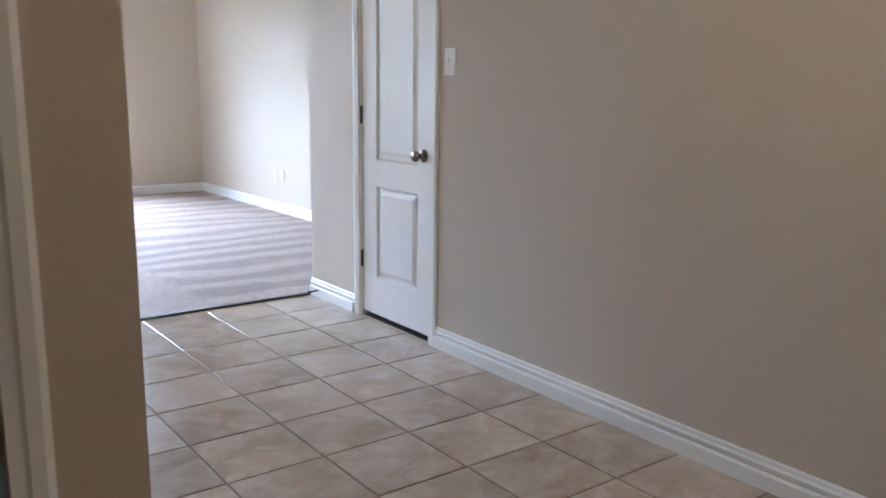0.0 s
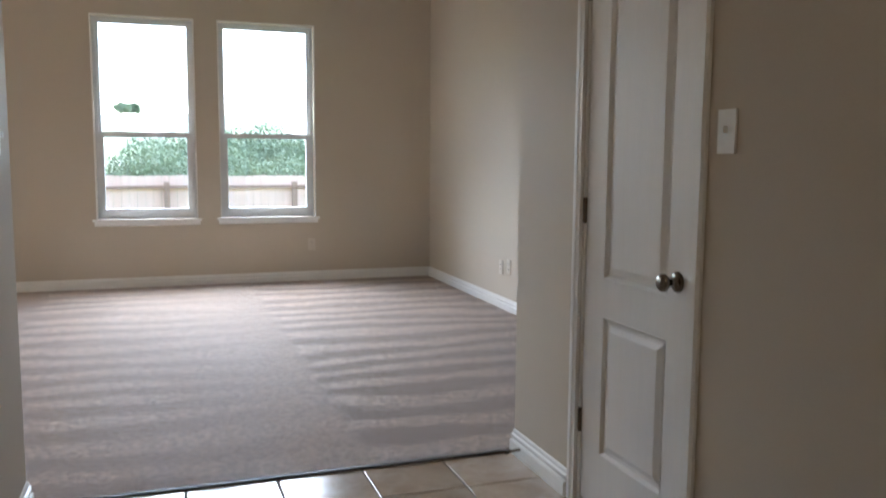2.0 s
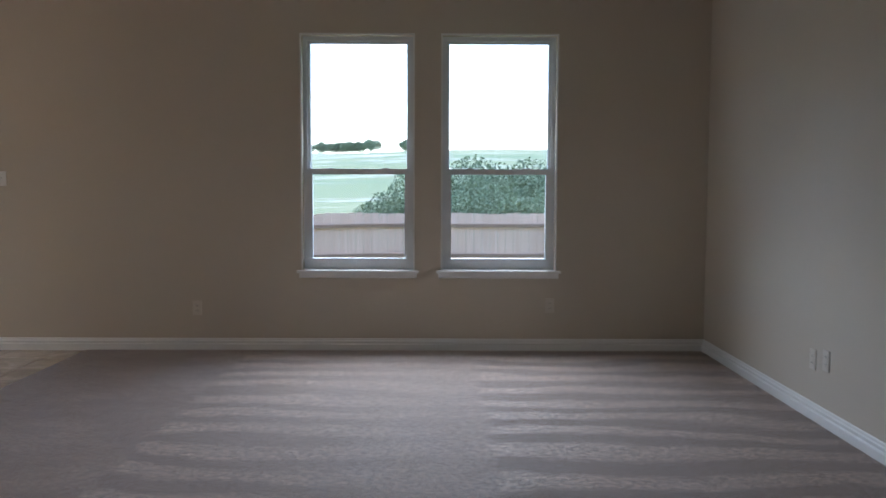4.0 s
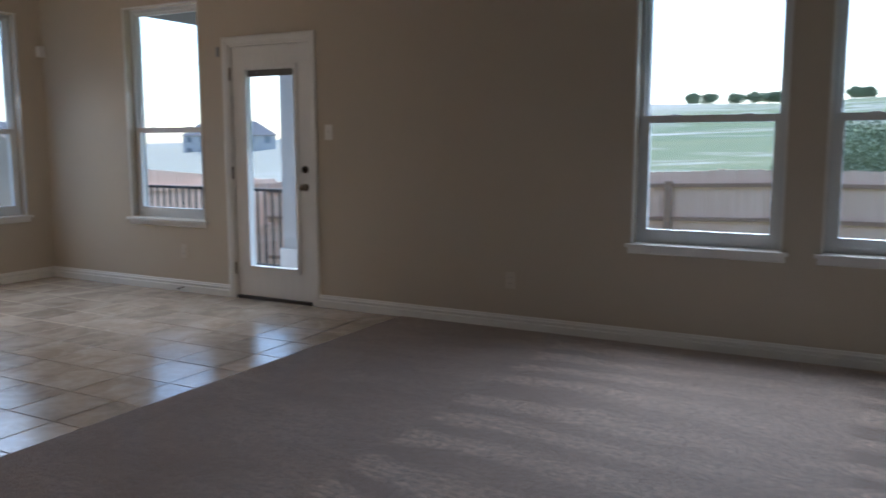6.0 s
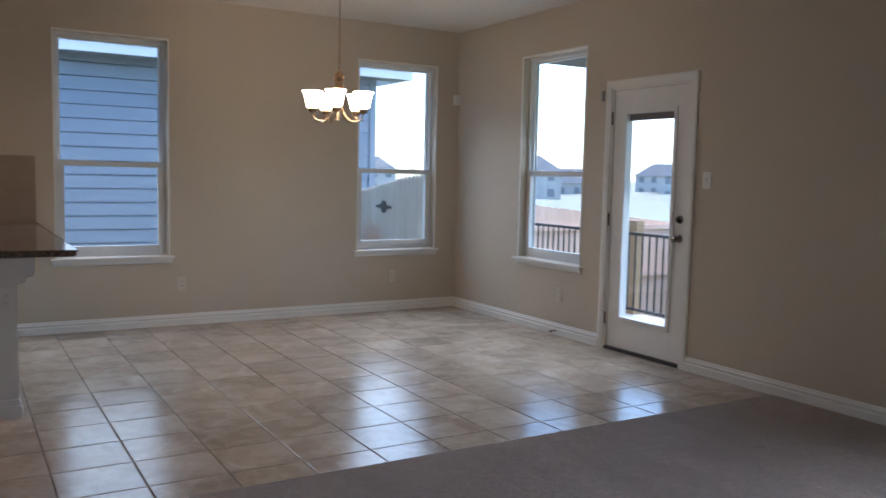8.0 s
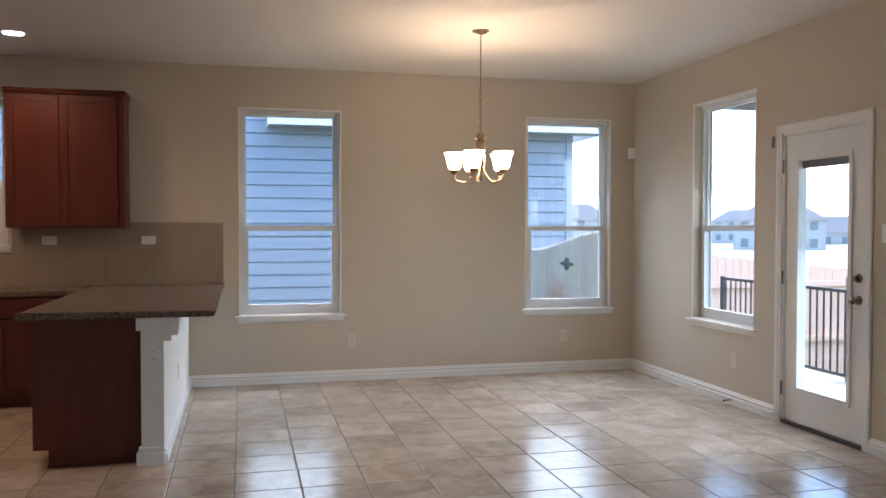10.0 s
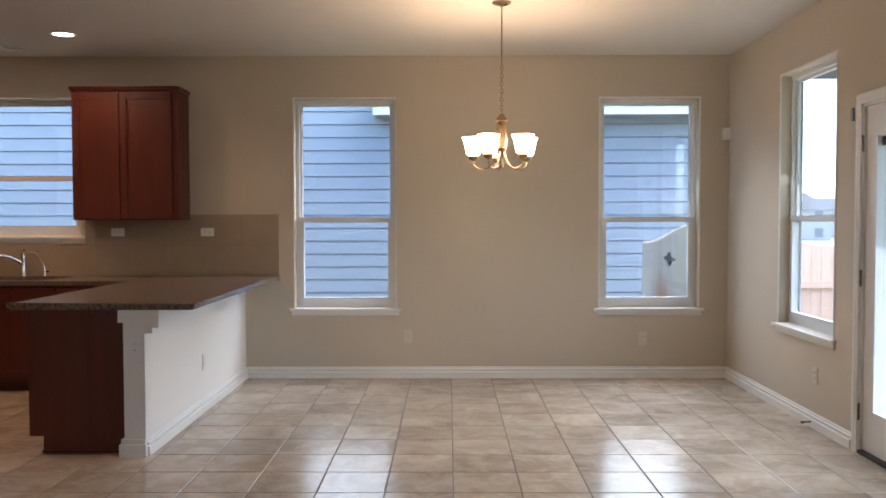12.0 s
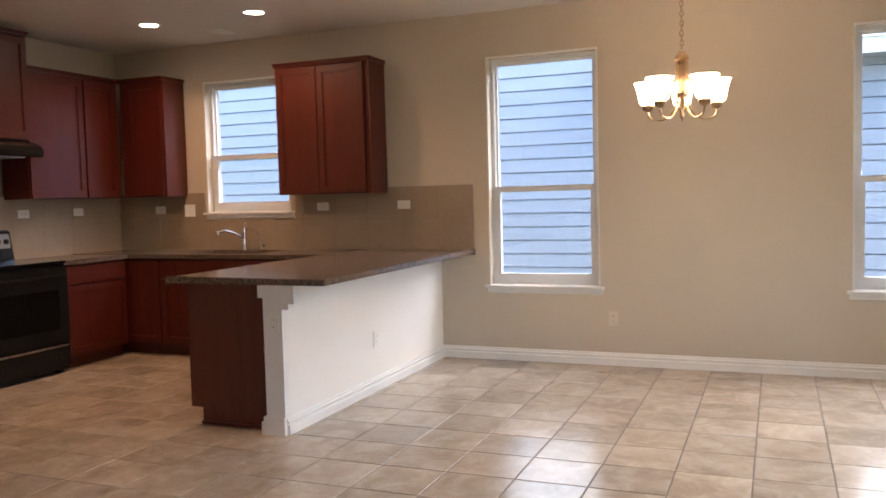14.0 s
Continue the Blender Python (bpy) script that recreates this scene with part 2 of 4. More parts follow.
def glowing(name, colour, strength):
    m, t, b = node_material(name)
    b.inputs["Base Color"].default_value = (0.85, 0.8, 0.72, 1)
    b.inputs["Emission Color"].default_value = (*colour, 1)
    b.inputs["Emission Strength"].default_value = strength
    return m


def ground_material():
    """Green and dry grass with long streaks of bare pale earth; graded sand on the west side."""
    m, t, b = node_material("field")
    g = t.nodes.new("ShaderNodeNewGeometry")
    sep = t.nodes.new("ShaderNodeSeparateXYZ")
    t.links.new(g.outputs["Position"], sep.inputs[0])
    streak = noise_of(t, coords(t, (0.35, 1.0, 1)), 0.06, 6.0, 0.68, 0.9)
    wide = noise_of(t, coords(t, (0.6, 1.2, 1)), 0.018, 4.0, 0.6, 0.5)
    near = noise_of(t, coords(t), 1.2, 5.0, 0.7)
    base = blend(t, ramp(t, wide, 0.4, 0.6), (0.065, 0.115, 0.032), (0.15, 0.165, 0.06))
    base = blend(t, ramp(t, streak, 0.52, 0.6, 0.0, 0.85), base, (0.42, 0.39, 0.34))
    sand = math_node(t, "MULTIPLY_ADD", wide, 40.0, sep.outputs["X"])
    base = blend(t, ramp(t, sand, -5, -25, 0.0, 0.85), base, (0.36, 0.33, 0.27))
    base = blend(t, ramp(t, near, 0.35, 0.7, 0, 0.4), base, (0.07, 0.085, 0.03))
    t.links.new(base, b.inputs["Base Color"])
    b.inputs["Roughness"].default_value = 0.95
    bump_of(t, b, near, 0.6, 0.1)
    return m


GATEWOOD = gate_material()
TILE, CARPET, GRANITE, GLASS, FIELD = tile_material(), carpet_material(), granite_material(), glass_material(), ground_material()
SHADE = glowing("lit_frosted_glass", (1.0, 0.78, 0.52), 4.2)
# glow of the added, unseen hall lamp
BOWL = glowing("fill_light_glass", (1.0, 0.80, 0.58), 1.0)
LENS = glowing("lit_lamp_lens", (1.0, 0.86, 0.66), 6.0)

# building blocks
ORIGIN = {}


def thing(name, x, y, z, label, category, group=""):
    """An Empty at the base of a thing; its parts are given in world coordinates."""
    ob = new(name)
    ob.location = (x, y, z)
    ORIGIN[ob.name] = Matrix.Translation((-x, -y, -z))
    return tagged(ob, label, category, group)


def mesh_of(bm, name, material):
    me = bpy.data.meshes.new(name)
    bmesh.ops.recalc_face_normals(bm, faces=bm.faces)
    bm.to_mesh(me)
    bm.free()
    me.materials.append(material)
    return me


def part(name, bm, material, parent=None, label="", bevel=0.0, smooth=False, segments=2):
    if bevel:
        edges = [e for e in bm.edges if len(e.link_faces) == 2 and e.calc_face_angle(0) > 0.5]
        bmesh.ops.bevel(bm, geom=edges, offset=bevel, segments=segments, affect="EDGES", clamp_overlap=True)
    me = mesh_of(bm, name, material)
    if smooth:
        for p in me.polygons:
            p.use_smooth = True
        me.set_sharp_from_angle(angle=radians(40))
    ob = new(name, me)
    if parent is not None:
        ob.parent = parent
        ob.matrix_parent_inverse = ORIGIN.get(parent.name, Matrix())
    if label:
        ob["label"] = label
    return ob


def structure(name, bm, material, label, category, bevel=0.0):
    return tagged(part(name, bm, material, bevel=bevel), label, category, kind="structure")


def box(x0, x1, y0, y1, z0, z1, bm=None):
    bm = bm or bmesh.new()
    v = [bm.verts.new((x, y, z)) for x in (x0, x1) for y in (y0, y1) for z in (z0, z1)]
    for f in ((0, 1, 3, 2), (4, 6, 7, 5), (0, 4, 5, 1), (2, 3, 7, 6), (0, 2, 6, 4), (1, 5, 7, 3)):
        bm.faces.new([v[i] for i in f])
    return bm


def on_north(u, d, z):
    """Along the window wall; d metres into the room."""
    return (u, -d, z)


def on_west(u, d, z):
    """Along the dining and kitchen wall; d metres into the room."""
    return (d, u, z)


def on_hall(u, d, z):
    """Along the hall's door wall; d metres into the hall."""
    return (HALL_R - d, u, z)


def on_east(u, d, z):
    return (RIGHT - d, u, z)


def on_back(u, d, z):
    """Along the kitchen's back wall."""
    return (u, FRONT + d, z)


def wbox(at, u0, u1, d0, d1, z0, z1, bm=None):
    a, b = at(u0, d0, z0), at(u1, d1, z1)
    lo, hi = [min(p) for p in zip(a, b)], [max(p) for p in zip(a, b)]
    return box(lo[0], hi[0], lo[1], hi[1], lo[2], hi[2], bm)


def cells(at, u0, u1, d0, d1, z0, z1, holes):
    """A slab in the wall's plane with rectangular holes (u0, u1, z0, z1) right through it, and closed reveals."""
    us = sorted({u0, u1, *[h[0] for h in holes], *[h[1] for h in holes]})
    zs = sorted({z0, z1, *[h[2] for h in holes], *[h[3] for h in holes]})
    us, zs = [u for u in us if u0 <= u <= u1], [z for z in zs if z0 <= z <= z1]

    def solid(i, j):
        if not (0 <= i < len(us) - 1 and 0 <= j < len(zs) - 1):
            return False
        mu, mz = (us[i] + us[i + 1]) / 2, (zs[j] + zs[j + 1]) / 2
        return not any(h[0] < mu < h[1] and h[2] < mz < h[3] for h in holes)
    bm = bmesh.new()

    def quad(*pts):
        bm.faces.new([bm.verts.new(at(*p)) for p in pts])
    for i in range(len(us) - 1):
        for j in range(len(zs) - 1):
            if not solid(i, j):
                continue
            a, b, c, d = us[i], us[i + 1], zs[j], zs[j + 1]
            for dd in (d0, d1):
                quad((a, dd, c), (b, dd, c), (b, dd, d), (a, dd, d))
            if not solid(i - 1, j):
                quad((a, d0, c), (a, d1, c), (a, d1, d), (a, d0, d))
            if not solid(i + 1, j):
                quad((b, d0, c), (b, d1, c), (b, d1, d), (b, d0, d))
            if not solid(i, j - 1):
                quad((a, d0, c), (b, d0, c), (b, d1, c), (a, d1, c))
            if not solid(i, j + 1):
                quad((a, d0, d), (b, d0, d), (b, d1, d), (a, d1, d))
    bmesh.ops.remove_doubles(bm, verts=bm.verts, dist=1e-5)
    return bm


def ring(at, u0, u1, d0, d1, z0, z1, w, bottom=None, top=None):
    """A rectangular frame of width w."""
    return cells(at, u0, u1, d0, d1, z0, z1, [(u0 + w, u1 - w, z0 + (w if bottom is None else bottom), z1 - (w if top is None else top))])


def extrude(at, profile, u0, u1):
    """A profile of (d, z) drawn along the wall from u0 to u1."""
    bm = bmesh.new()
    ends = [[bm.verts.new(at(u, d, z)) for d, z in profile] for u in (u0, u1)]
    n = len(profile)
    for i in range(n):
        bm.faces.new([ends[0][i], ends[0][(i + 1) % n], ends[1][(i + 1) % n], ends[1][i]])
    bm.faces.new(ends[0])
    bm.faces.new(ends[1])
    return bm


def lathe(profile, x, y, z, axis="Z", steps=20, bm=None):
    """A turned shape: (radius, height) pairs round an axis through (x, y, z)."""
    bm = bm or bmesh.new()
    rows = []
    for r, h in profile:
        row = []
        for k in range(steps):
            a = 2 * math.pi * k / steps
            p, q = r * math.cos(a), r * math.sin(a)
            row.append(bm.verts.new({"Z": (x + p, y + q, z + h), "Y": (x + p, y + h, z + q), "X": (x + h, y + p, z + q)}[axis]))
        rows.append(row)
    for a, b in zip(rows, rows[1:]):
        for k in range(steps):
            bm.faces.new([a[k], a[(k + 1) % steps], b[(k + 1) % steps], b[k]])
    for row in (rows[0], rows[-1]):
        bm.faces.new(row)
    return bm


def tube(points, radius, steps=8, bm=None, resample=0):
    """A round bar along a smooth line of points."""
    bm = bm or bmesh.new()
    pts = [Vector(p) for p in points]
    if resample:
        fine = []
        for i in range(len(pts) - 1):
            p0, p1, p2, p3 = pts[max(i - 1, 0)], pts[i], pts[i + 1], pts[min(i + 2, len(pts) - 1)]
            for k in range(resample):
                s = k / resample
                fine.append(0.5 * ((2 * p1) + (p2 - p0) * s + (2 * p0 - 5 * p1 + 4 * p2 - p3) * s * s + (3 * p1 - p0 - 3 * p2 + p3) * s ** 3))
        pts = fine + [pts[-1]]
    rows = []
    for i, p in enumerate(pts):
        way = (pts[min(i + 1, len(pts) - 1)] - pts[max(i - 1, 0)]).normalized()
        side = way.cross(Vector((0, 0, 1)) if abs(way.z) < 0.9 else Vector((1, 0, 0))).normalized()
        up = side.cross(way)
        rows.append([bm.verts.new(p + radius * (math.cos(2 * math.pi * k / steps) * side + math.sin(2 * math.pi * k / steps) * up)) for k in range(steps)])
    for a, b in zip(rows, rows[1:]):
        for k in range(steps):
            bm.faces.new([a[k], a[(k + 1) % steps], b[(k + 1) % steps], b[k]])
    bm.faces.new(rows[0])
    bm.faces.new(rows[-1])
    return bm


# the large structure
LW = [(5.73, 6.613), (6.845, 7.749)]
LW_Z = (0.65, 2.51)
DB = (1.135, 2.012)
WA2, WA3, KW = (-3.82, -2.93), (-1.128, -0.26), (-6.63, -5.72)
WA_Z, KW_Z, DB_Z = (0.617, 2.464), (1.262, 2.472), (0.63, 2.456)
DOOR = (2.345, 3.168, -0.02, 2.085)
T = 0.16

structure("wall_north", cells(on_north, -T, RIGHT + T, -T, 0, -0.25, CEIL, [(*w, *LW_Z) for w in LW] + [(*DB, *DB_Z), DOOR]), WALL,
          "beige painted wall with two tall windows and the patio door", "wall")
structure("wall_west", cells(on_west, FRONT - T, 0, -T, 0, -0.25, CEIL, [(*WA2, *WA_Z), (*WA3, *WA_Z), (*KW, *KW_Z)]), WALL,
          "beige painted wall behind dining area and kitchen", "wall")
structure("wall_east", cells(on_east, SEAM - T, 0, -T, 0, -0.25, CEIL, []), WALL, "beige painted end wall of the living room", "wall")
HDOOR = (-6.287, -5.647, 0.0, 2.045)
structure("wall_hall_door", cells(on_hall, -10.6, SEAM - T, -0.12, 0, -0.25, CEIL, [HDOOR]), WALL, "tan painted hall wall with a closet door", "wall")
structure("wall_living_south", box(HALL_R, RIGHT, SEAM - T, SEAM, -0.25, CEIL), WALL, "beige painted wall beside the hall opening", "wall")
structure("wall_hall_left", box(HALL_L - 0.12, HALL_L, FOYER + 0.12, SEAM, -0.25, CEIL), WALL, "tan painted hall wall with a switch plate", "wall")
structure("wall_living_back", box(EDGE, HALL_L - 0.12, BACK - 0.12, BACK, -0.25, CEIL), WALL, "beige painted partition between living room and kitchen", "wall")
structure("wall_kitchen_side", box(EDGE, EDGE + 0.12, FRONT, BACK - 0.12, -0.25, CEIL), WALL, "beige painted side wall of the kitchen", "wall")
structure("wall_kitchen_back", box(0, EDGE + 0.12, FRONT - T, FRONT, -0.25, CEIL), WALL, "beige painted wall behind the kitchen range", "wall")
structure("wall_foyer_inner", cells(lambda u, d, z: (u, FOYER - d, z), 4.3, HALL_L, -0.12, 0, -0.25, CEIL, [(4.75, 5.61, 0, 2.05)]), WALL,
          "tan painted foyer wall with a cased door", "wall")
structure("wall_foyer_left", box(4.18, 4.3, -10.6, FOYER, -0.25, CEIL), WALL, "tan painted foyer side wall", "wall")
structure("wall_foyer_back", box(4.18, HALL_R + 0.12, -10.76, -10.6, -0.25, CEIL), WALL, "tan painted entry wall", "wall")
structure("ceiling", box(-T, RIGHT + T, -10.76, T, CEIL, CEIL + 0.2), CEILING, "off-white textured ceiling", "ceiling")
structure("floor_carpet", box(EDGE, HALL_L - 0.12, BACK, SEAM, -0.2, 0.006, box(EDGE, RIGHT, SEAM, 0, -0.2, 0.006)), CARPET, "taupe cut-pile carpet with vacuum sweeps", "carpet")
floor_dining = structure("floor_dining", box(0, EDGE, FRONT, 0, -0.2, -0.004), GROUT, "grouted slate-look tile floor of dining area and kitchen", "tile floor")
floor_hall = structure("floor_hall", box(4.3, HALL_R, -10.6, SEAM, -0.2, -0.004), GROUT, "grouted slate-look tile floor of the hall", "tile floor")
structure("floor_strip", box(HALL_L - 0.0, HALL_R, SEAM - 0.012, SEAM + 0.01, -0.004, 0.009), DARKSTRIP, "dark edge strip between carpet and tile", "floor strip", 0.003)

# baseboards
BASE = [(0, 0), (0.022, 0), (0.022, 0.05), (0.019, 0.055), (0.009, 0.057), (0.009, 0.066), (0.016, 0.069), (0.016, 0.078), (0.008, 0.083), (0.006, 0.094), (0.002, 0.1), (0, 0.1)]
NORTH_RUNS = [(0.0, 2.283), (3.228, RIGHT)]
for at, runs in ((on_north, NORTH_RUNS), (on_west, [(-4.253, 0.0)]), (on_east, [(SEAM, 0.0)]), (on_hall, [(-10.6, -6.344), (-5.59, SEAM)]),
                 (lambda u, d, z: (HALL_L + d, u, z), [(FOYER, SEAM)]), (lambda u, d, z: (u, FOYER - d, z), [(5.67, HALL_L)]),
                 (lambda u, d, z: (u, SEAM + d, z), [(HALL_R, RIGHT)]), (lambda u, d, z: (u, BACK + d, z), [(EDGE, HALL_L - 0.12)])):
    for a, b in runs:
        structure("baseboard", extrude(at, BASE, a, b), TRIM, "white stepped wooden baseboard", "baseboard")


# windows
def window(name, at, u, z, label):
    """A single-hung vinyl window in a plain reveal, with a stool and an apron."""
    (u0, u1), (z0, z1) = u, z
    mid = z0 + (z1 - z0) * 0.425
    root = structure(name, ring(at, u0, u1, -0.135, -0.075, z0, z1, 0.032, bottom=0.045), VINYL, label, "window", 0.003)
    part("window_frame", ring(at, u0 + 0.006, u1 - 0.006, -0.142, -0.137, z0, z1, 0.05), VINYL, root)
    part("upper_sash", ring(at, u0 + 0.03, u1 - 0.03, -0.128, -0.104, mid - 0.02, z1 - 0.03, 0.022, bottom=0.04), VINYL, root, bevel=0.003)
    low = part("lower_sash", ring(at, u0 + 0.031, u1 - 0.031, -0.102, -0.066, z0 + 0.043, mid + 0.022, 0.04, bottom=0.05, top=0.042), VINYL, root, bevel=0.004)
    for k in (0.25, 0.75):
        uu = u0 + (u1 - u0) * k
        part("sash_lock", wbox(at, uu - 0.03, uu + 0.03, -0.1, -0.072, mid + 0.022, mid + 0.029), VINYL, low, bevel=0.004)
    for nm, d, a, b, c, e in (("pane", -0.116, u0 + 0.05, u1 - 0.05, mid + 0.018, z1 - 0.05), ("pane", -0.085, u0 + 0.069, u1 - 0.069, z0 + 0.091, mid - 0.018)):
        p = part(nm, wbox(at, a, b, d - 0.002, d + 0.002, c, e), GLASS, root)
        p.visible_shadow = False
    part("window_sill", wbox(at, u0 - 0.045, u1 + 0.045, 0.0005, 0.038, z0 - 0.019, z0 + 0.001), TRIM, root, bevel=0.006)
    part("sill_board", wbox(at, u0 + 0.001, u1 - 0.001, -0.075, 0.0005, z0 - 0.01, z0 + 0.004), TRIM, root)
    part("apron", extrude(at, [(0.0, z0 - 0.062), (0.006, z0 - 0.062), (0.011, z0 - 0.054), (0.011, z0 - 0.0195), (0, z0 - 0.0195)], u0 - 0.03, u1 + 0.03), TRIM, root)
    # painted lining of the reveal
    part("reveal_lining", cells(at, u0 - 0.012, u1 + 0.012, 0.0005, 0.004, z0 + 0.002, z1 + 0.014, [(u0 + 0.001, u1 - 0.001, z0, z1 - 0.001)]), TRIM, root)
    return root


def sky_lamp(at, u, z, watts):
    """The sky's light in an opening: it comes from above and falls on the floor."""
    data = bpy.data.lights.new("sky_light", "AREA")
    data.shape, data.size, data.size_y = "RECTANGLE", u[1] - u[0], z[1] - z[0]
    data.energy, data.color, data.spread = watts, SKYLIGHT, radians(105)
    lamp = new("sky_light", data)
    c = (u[0] + u[1]) / 2
    h = (z[0] + z[1]) / 2
    lamp.matrix_world = look(at(c, -0.21, h), at(c, 0.79, h - 0.95))


for at, u, z, watts in ((on_north, LW[0], LW_Z, 3.2), (on_north, LW[1], LW_Z, 3.2), (on_north, DB, DB_Z, 2.0), (on_north, (2.517, 2.997), (0.279, 1.8), 1.1), (on_west, WA3, WA_Z, 2.2), (on_west, WA2, WA_Z, 1.4)):
    sky_lamp(at, u, z, watts)


window("window_1", on_north, LW[0], LW_Z, "tall white vinyl single-hung living room window")
window("window_2", on_north, LW[1], LW_Z, "tall white vinyl single-hung living room window")
window("window_3", on_north, DB, DB_Z, "tall white vinyl window beside the patio door")
window("window_4", on_west, WA3, WA_Z, "tall white vinyl dining window near the corner")
window("window_5", on_west, WA2, WA_Z, "tall white vinyl dining window beside the counter")
window("window_6", on_west, KW, KW_Z, "short white vinyl window over the kitchen sink")


def casing(parent, at, u0, u1, z1, w=0.06):
    """Moulded trim round a door opening."""
    prof = [(0.0, 0), (0.012, 0), (0.012, 0.35), (0.016, 0.45), (0.016, 0.8), (0.01, 1.0), (0, 1.0)]
    for a, s in ((u0, -1), (u1, 1)):
        bm = bmesh.new()
        rows = [[bm.verts.new(at(a + s * q * w, d, zz + (q * w if zz else 0))) for d, q in prof] for zz in (0, z1)]
        for i in range(len(prof)):
            j = (i + 1) % len(prof)
            bm.faces.new([rows[0][i], rows[0][j], rows[1][j], rows[1][i]])
        bm.faces.new(rows[0]), bm.faces.new(rows[1])
        part("side_casing", bm, TRIM, parent)
    bm = bmesh.new()
    rows = [[bm.verts.new(at(a + s * q * w, d, z1 + q * w)) for d, q in prof] for a, s in ((u0, -1), (u1, 1))]
    for i in range(len(prof)):
        j = (i + 1) % len(prof)
        bm.faces.new([rows[0][i], rows[0][j], rows[1][j], rows[1][i]])
    bm.faces.new(rows[0]), bm.faces.new(rows[1])
    part("head_casing", bm, TRIM, parent)


def knob(parent, at, u, z, d, s=1.0):
    k = part("door_knob", bmesh.new(), NICKEL, parent, "satin nickel knob")
    bm = bmesh.new()
    prof = [(0.001, 0), (0.031, 0), (0.031, 0.005), (0.024, 0.009), (0.011, 0.012), (0.010, 0.03), (0.018, 0.036), (0.0265, 0.046), (0.0265, 0.055), (0.02, 0.063), (0.001, 0.065)]
    lathe([(r * s, h * s) for r, h in prof], 0, 0, 0, "Z", 24, bm)
    a, b = Vector(at(u, d, z)), Vector(at(u, d + 1, z))
    bm.transform(Matrix.Translation(a) @ (b - a).to_track_quat("Z", "Y").to_matrix().to_4x4())
    me = mesh_of(bm, "door_knob", NICKEL)
    for p in me.polygons:
        p.use_smooth = True
    k.data = me
    return k


# patio door
door = structure("door_1", cells(on_north, 2.362, 3.152, -0.062, -0.018, 0.022, 2.066, [(2.50, 3.014, 0.262, 1.895)]), DOORPAINT, "closed white patio door with a full glass lite", "patio door", 0.003)
casing(door, on_north, DOOR[0], DOOR[1], DOOR[3], 0.064)
part("jamb", cells(on_north, DOOR[0], DOOR[1], -0.15, -0.001, 0, DOOR[3], [(DOOR[0] + 0.016, DOOR[1] - 0.016, -1, DOOR[3] - 0.016)]), TRIM, door)
part("threshold", wbox(on_north, DOOR[0] + 0.016, DOOR[1] - 0.016, -0.16, 0.012, -0.02, 0.02), DARKSTRIP, door, "dark bronze threshold", 0.004)
part("lite_frame", ring(on_north, 2.485, 3.029, -0.072, -0.006, 0.247, 1.91, 0.032), DOORPAINT, door, bevel=0.006)
p = part("pane", wbox(on_north, 2.517, 2.997, -0.046, -0.040, 0.279, 1.878), GLASS, door)
p.visible_shadow = False
part("raised_blind", cells(on_north, 2.517, 2.997, -0.037, -0.030, 1.825, 1.878, [(2.6, 2.61, 1.85, 1.86)]), BLIND, door, "raised grey blind inside the glass")
knob(door, on_north, 3.095, 0.945, -0.018)
part("deadbolt", lathe([(0.001, 0), (0.03, 0), (0.03, -0.008), (0.022, -0.016), (0.001, -0.017)], 3.095, 0.018, 1.085, "Y", 22), NICKEL, door, "satin nickel deadbolt", smooth=True)
part("thumb_turn", box(3.09, 3.10, -0.022, 0.003, 1.068, 1.102), NICKEL, door, bevel=0.003)
for z in (0.25, 1.05, 1.85):
    part("hinge", tube([(2.357, -0.004, z - 0.05), (2.357, -0.004, z + 0.05)], 0.007), NICKEL, door)


# hall closet door
def outline(a, b, c, d, arch, inset=0.0, rise=0.1):
    """A panel's outline in the door's plane; an arched one has shoulders that sweep up to a flat middle."""
    a, b, c, d = a + inset, b - inset, c + inset, d - inset
    if not arch:
        return [(a, c), (b, c), (b, d), (a, d)]
    w = (b - a) * 0.36
    up = [(b - w * k / 6, d - rise + rise * smooth(k / 6)) for k in range(7)]
    return [(a, c), (b, c), *up, *[(a + b - u, z) for u, z in reversed(up)]]


def smooth(v):
    v = min(1.0, max(0.0, v))
    return v * v * (3 - 2 * v)


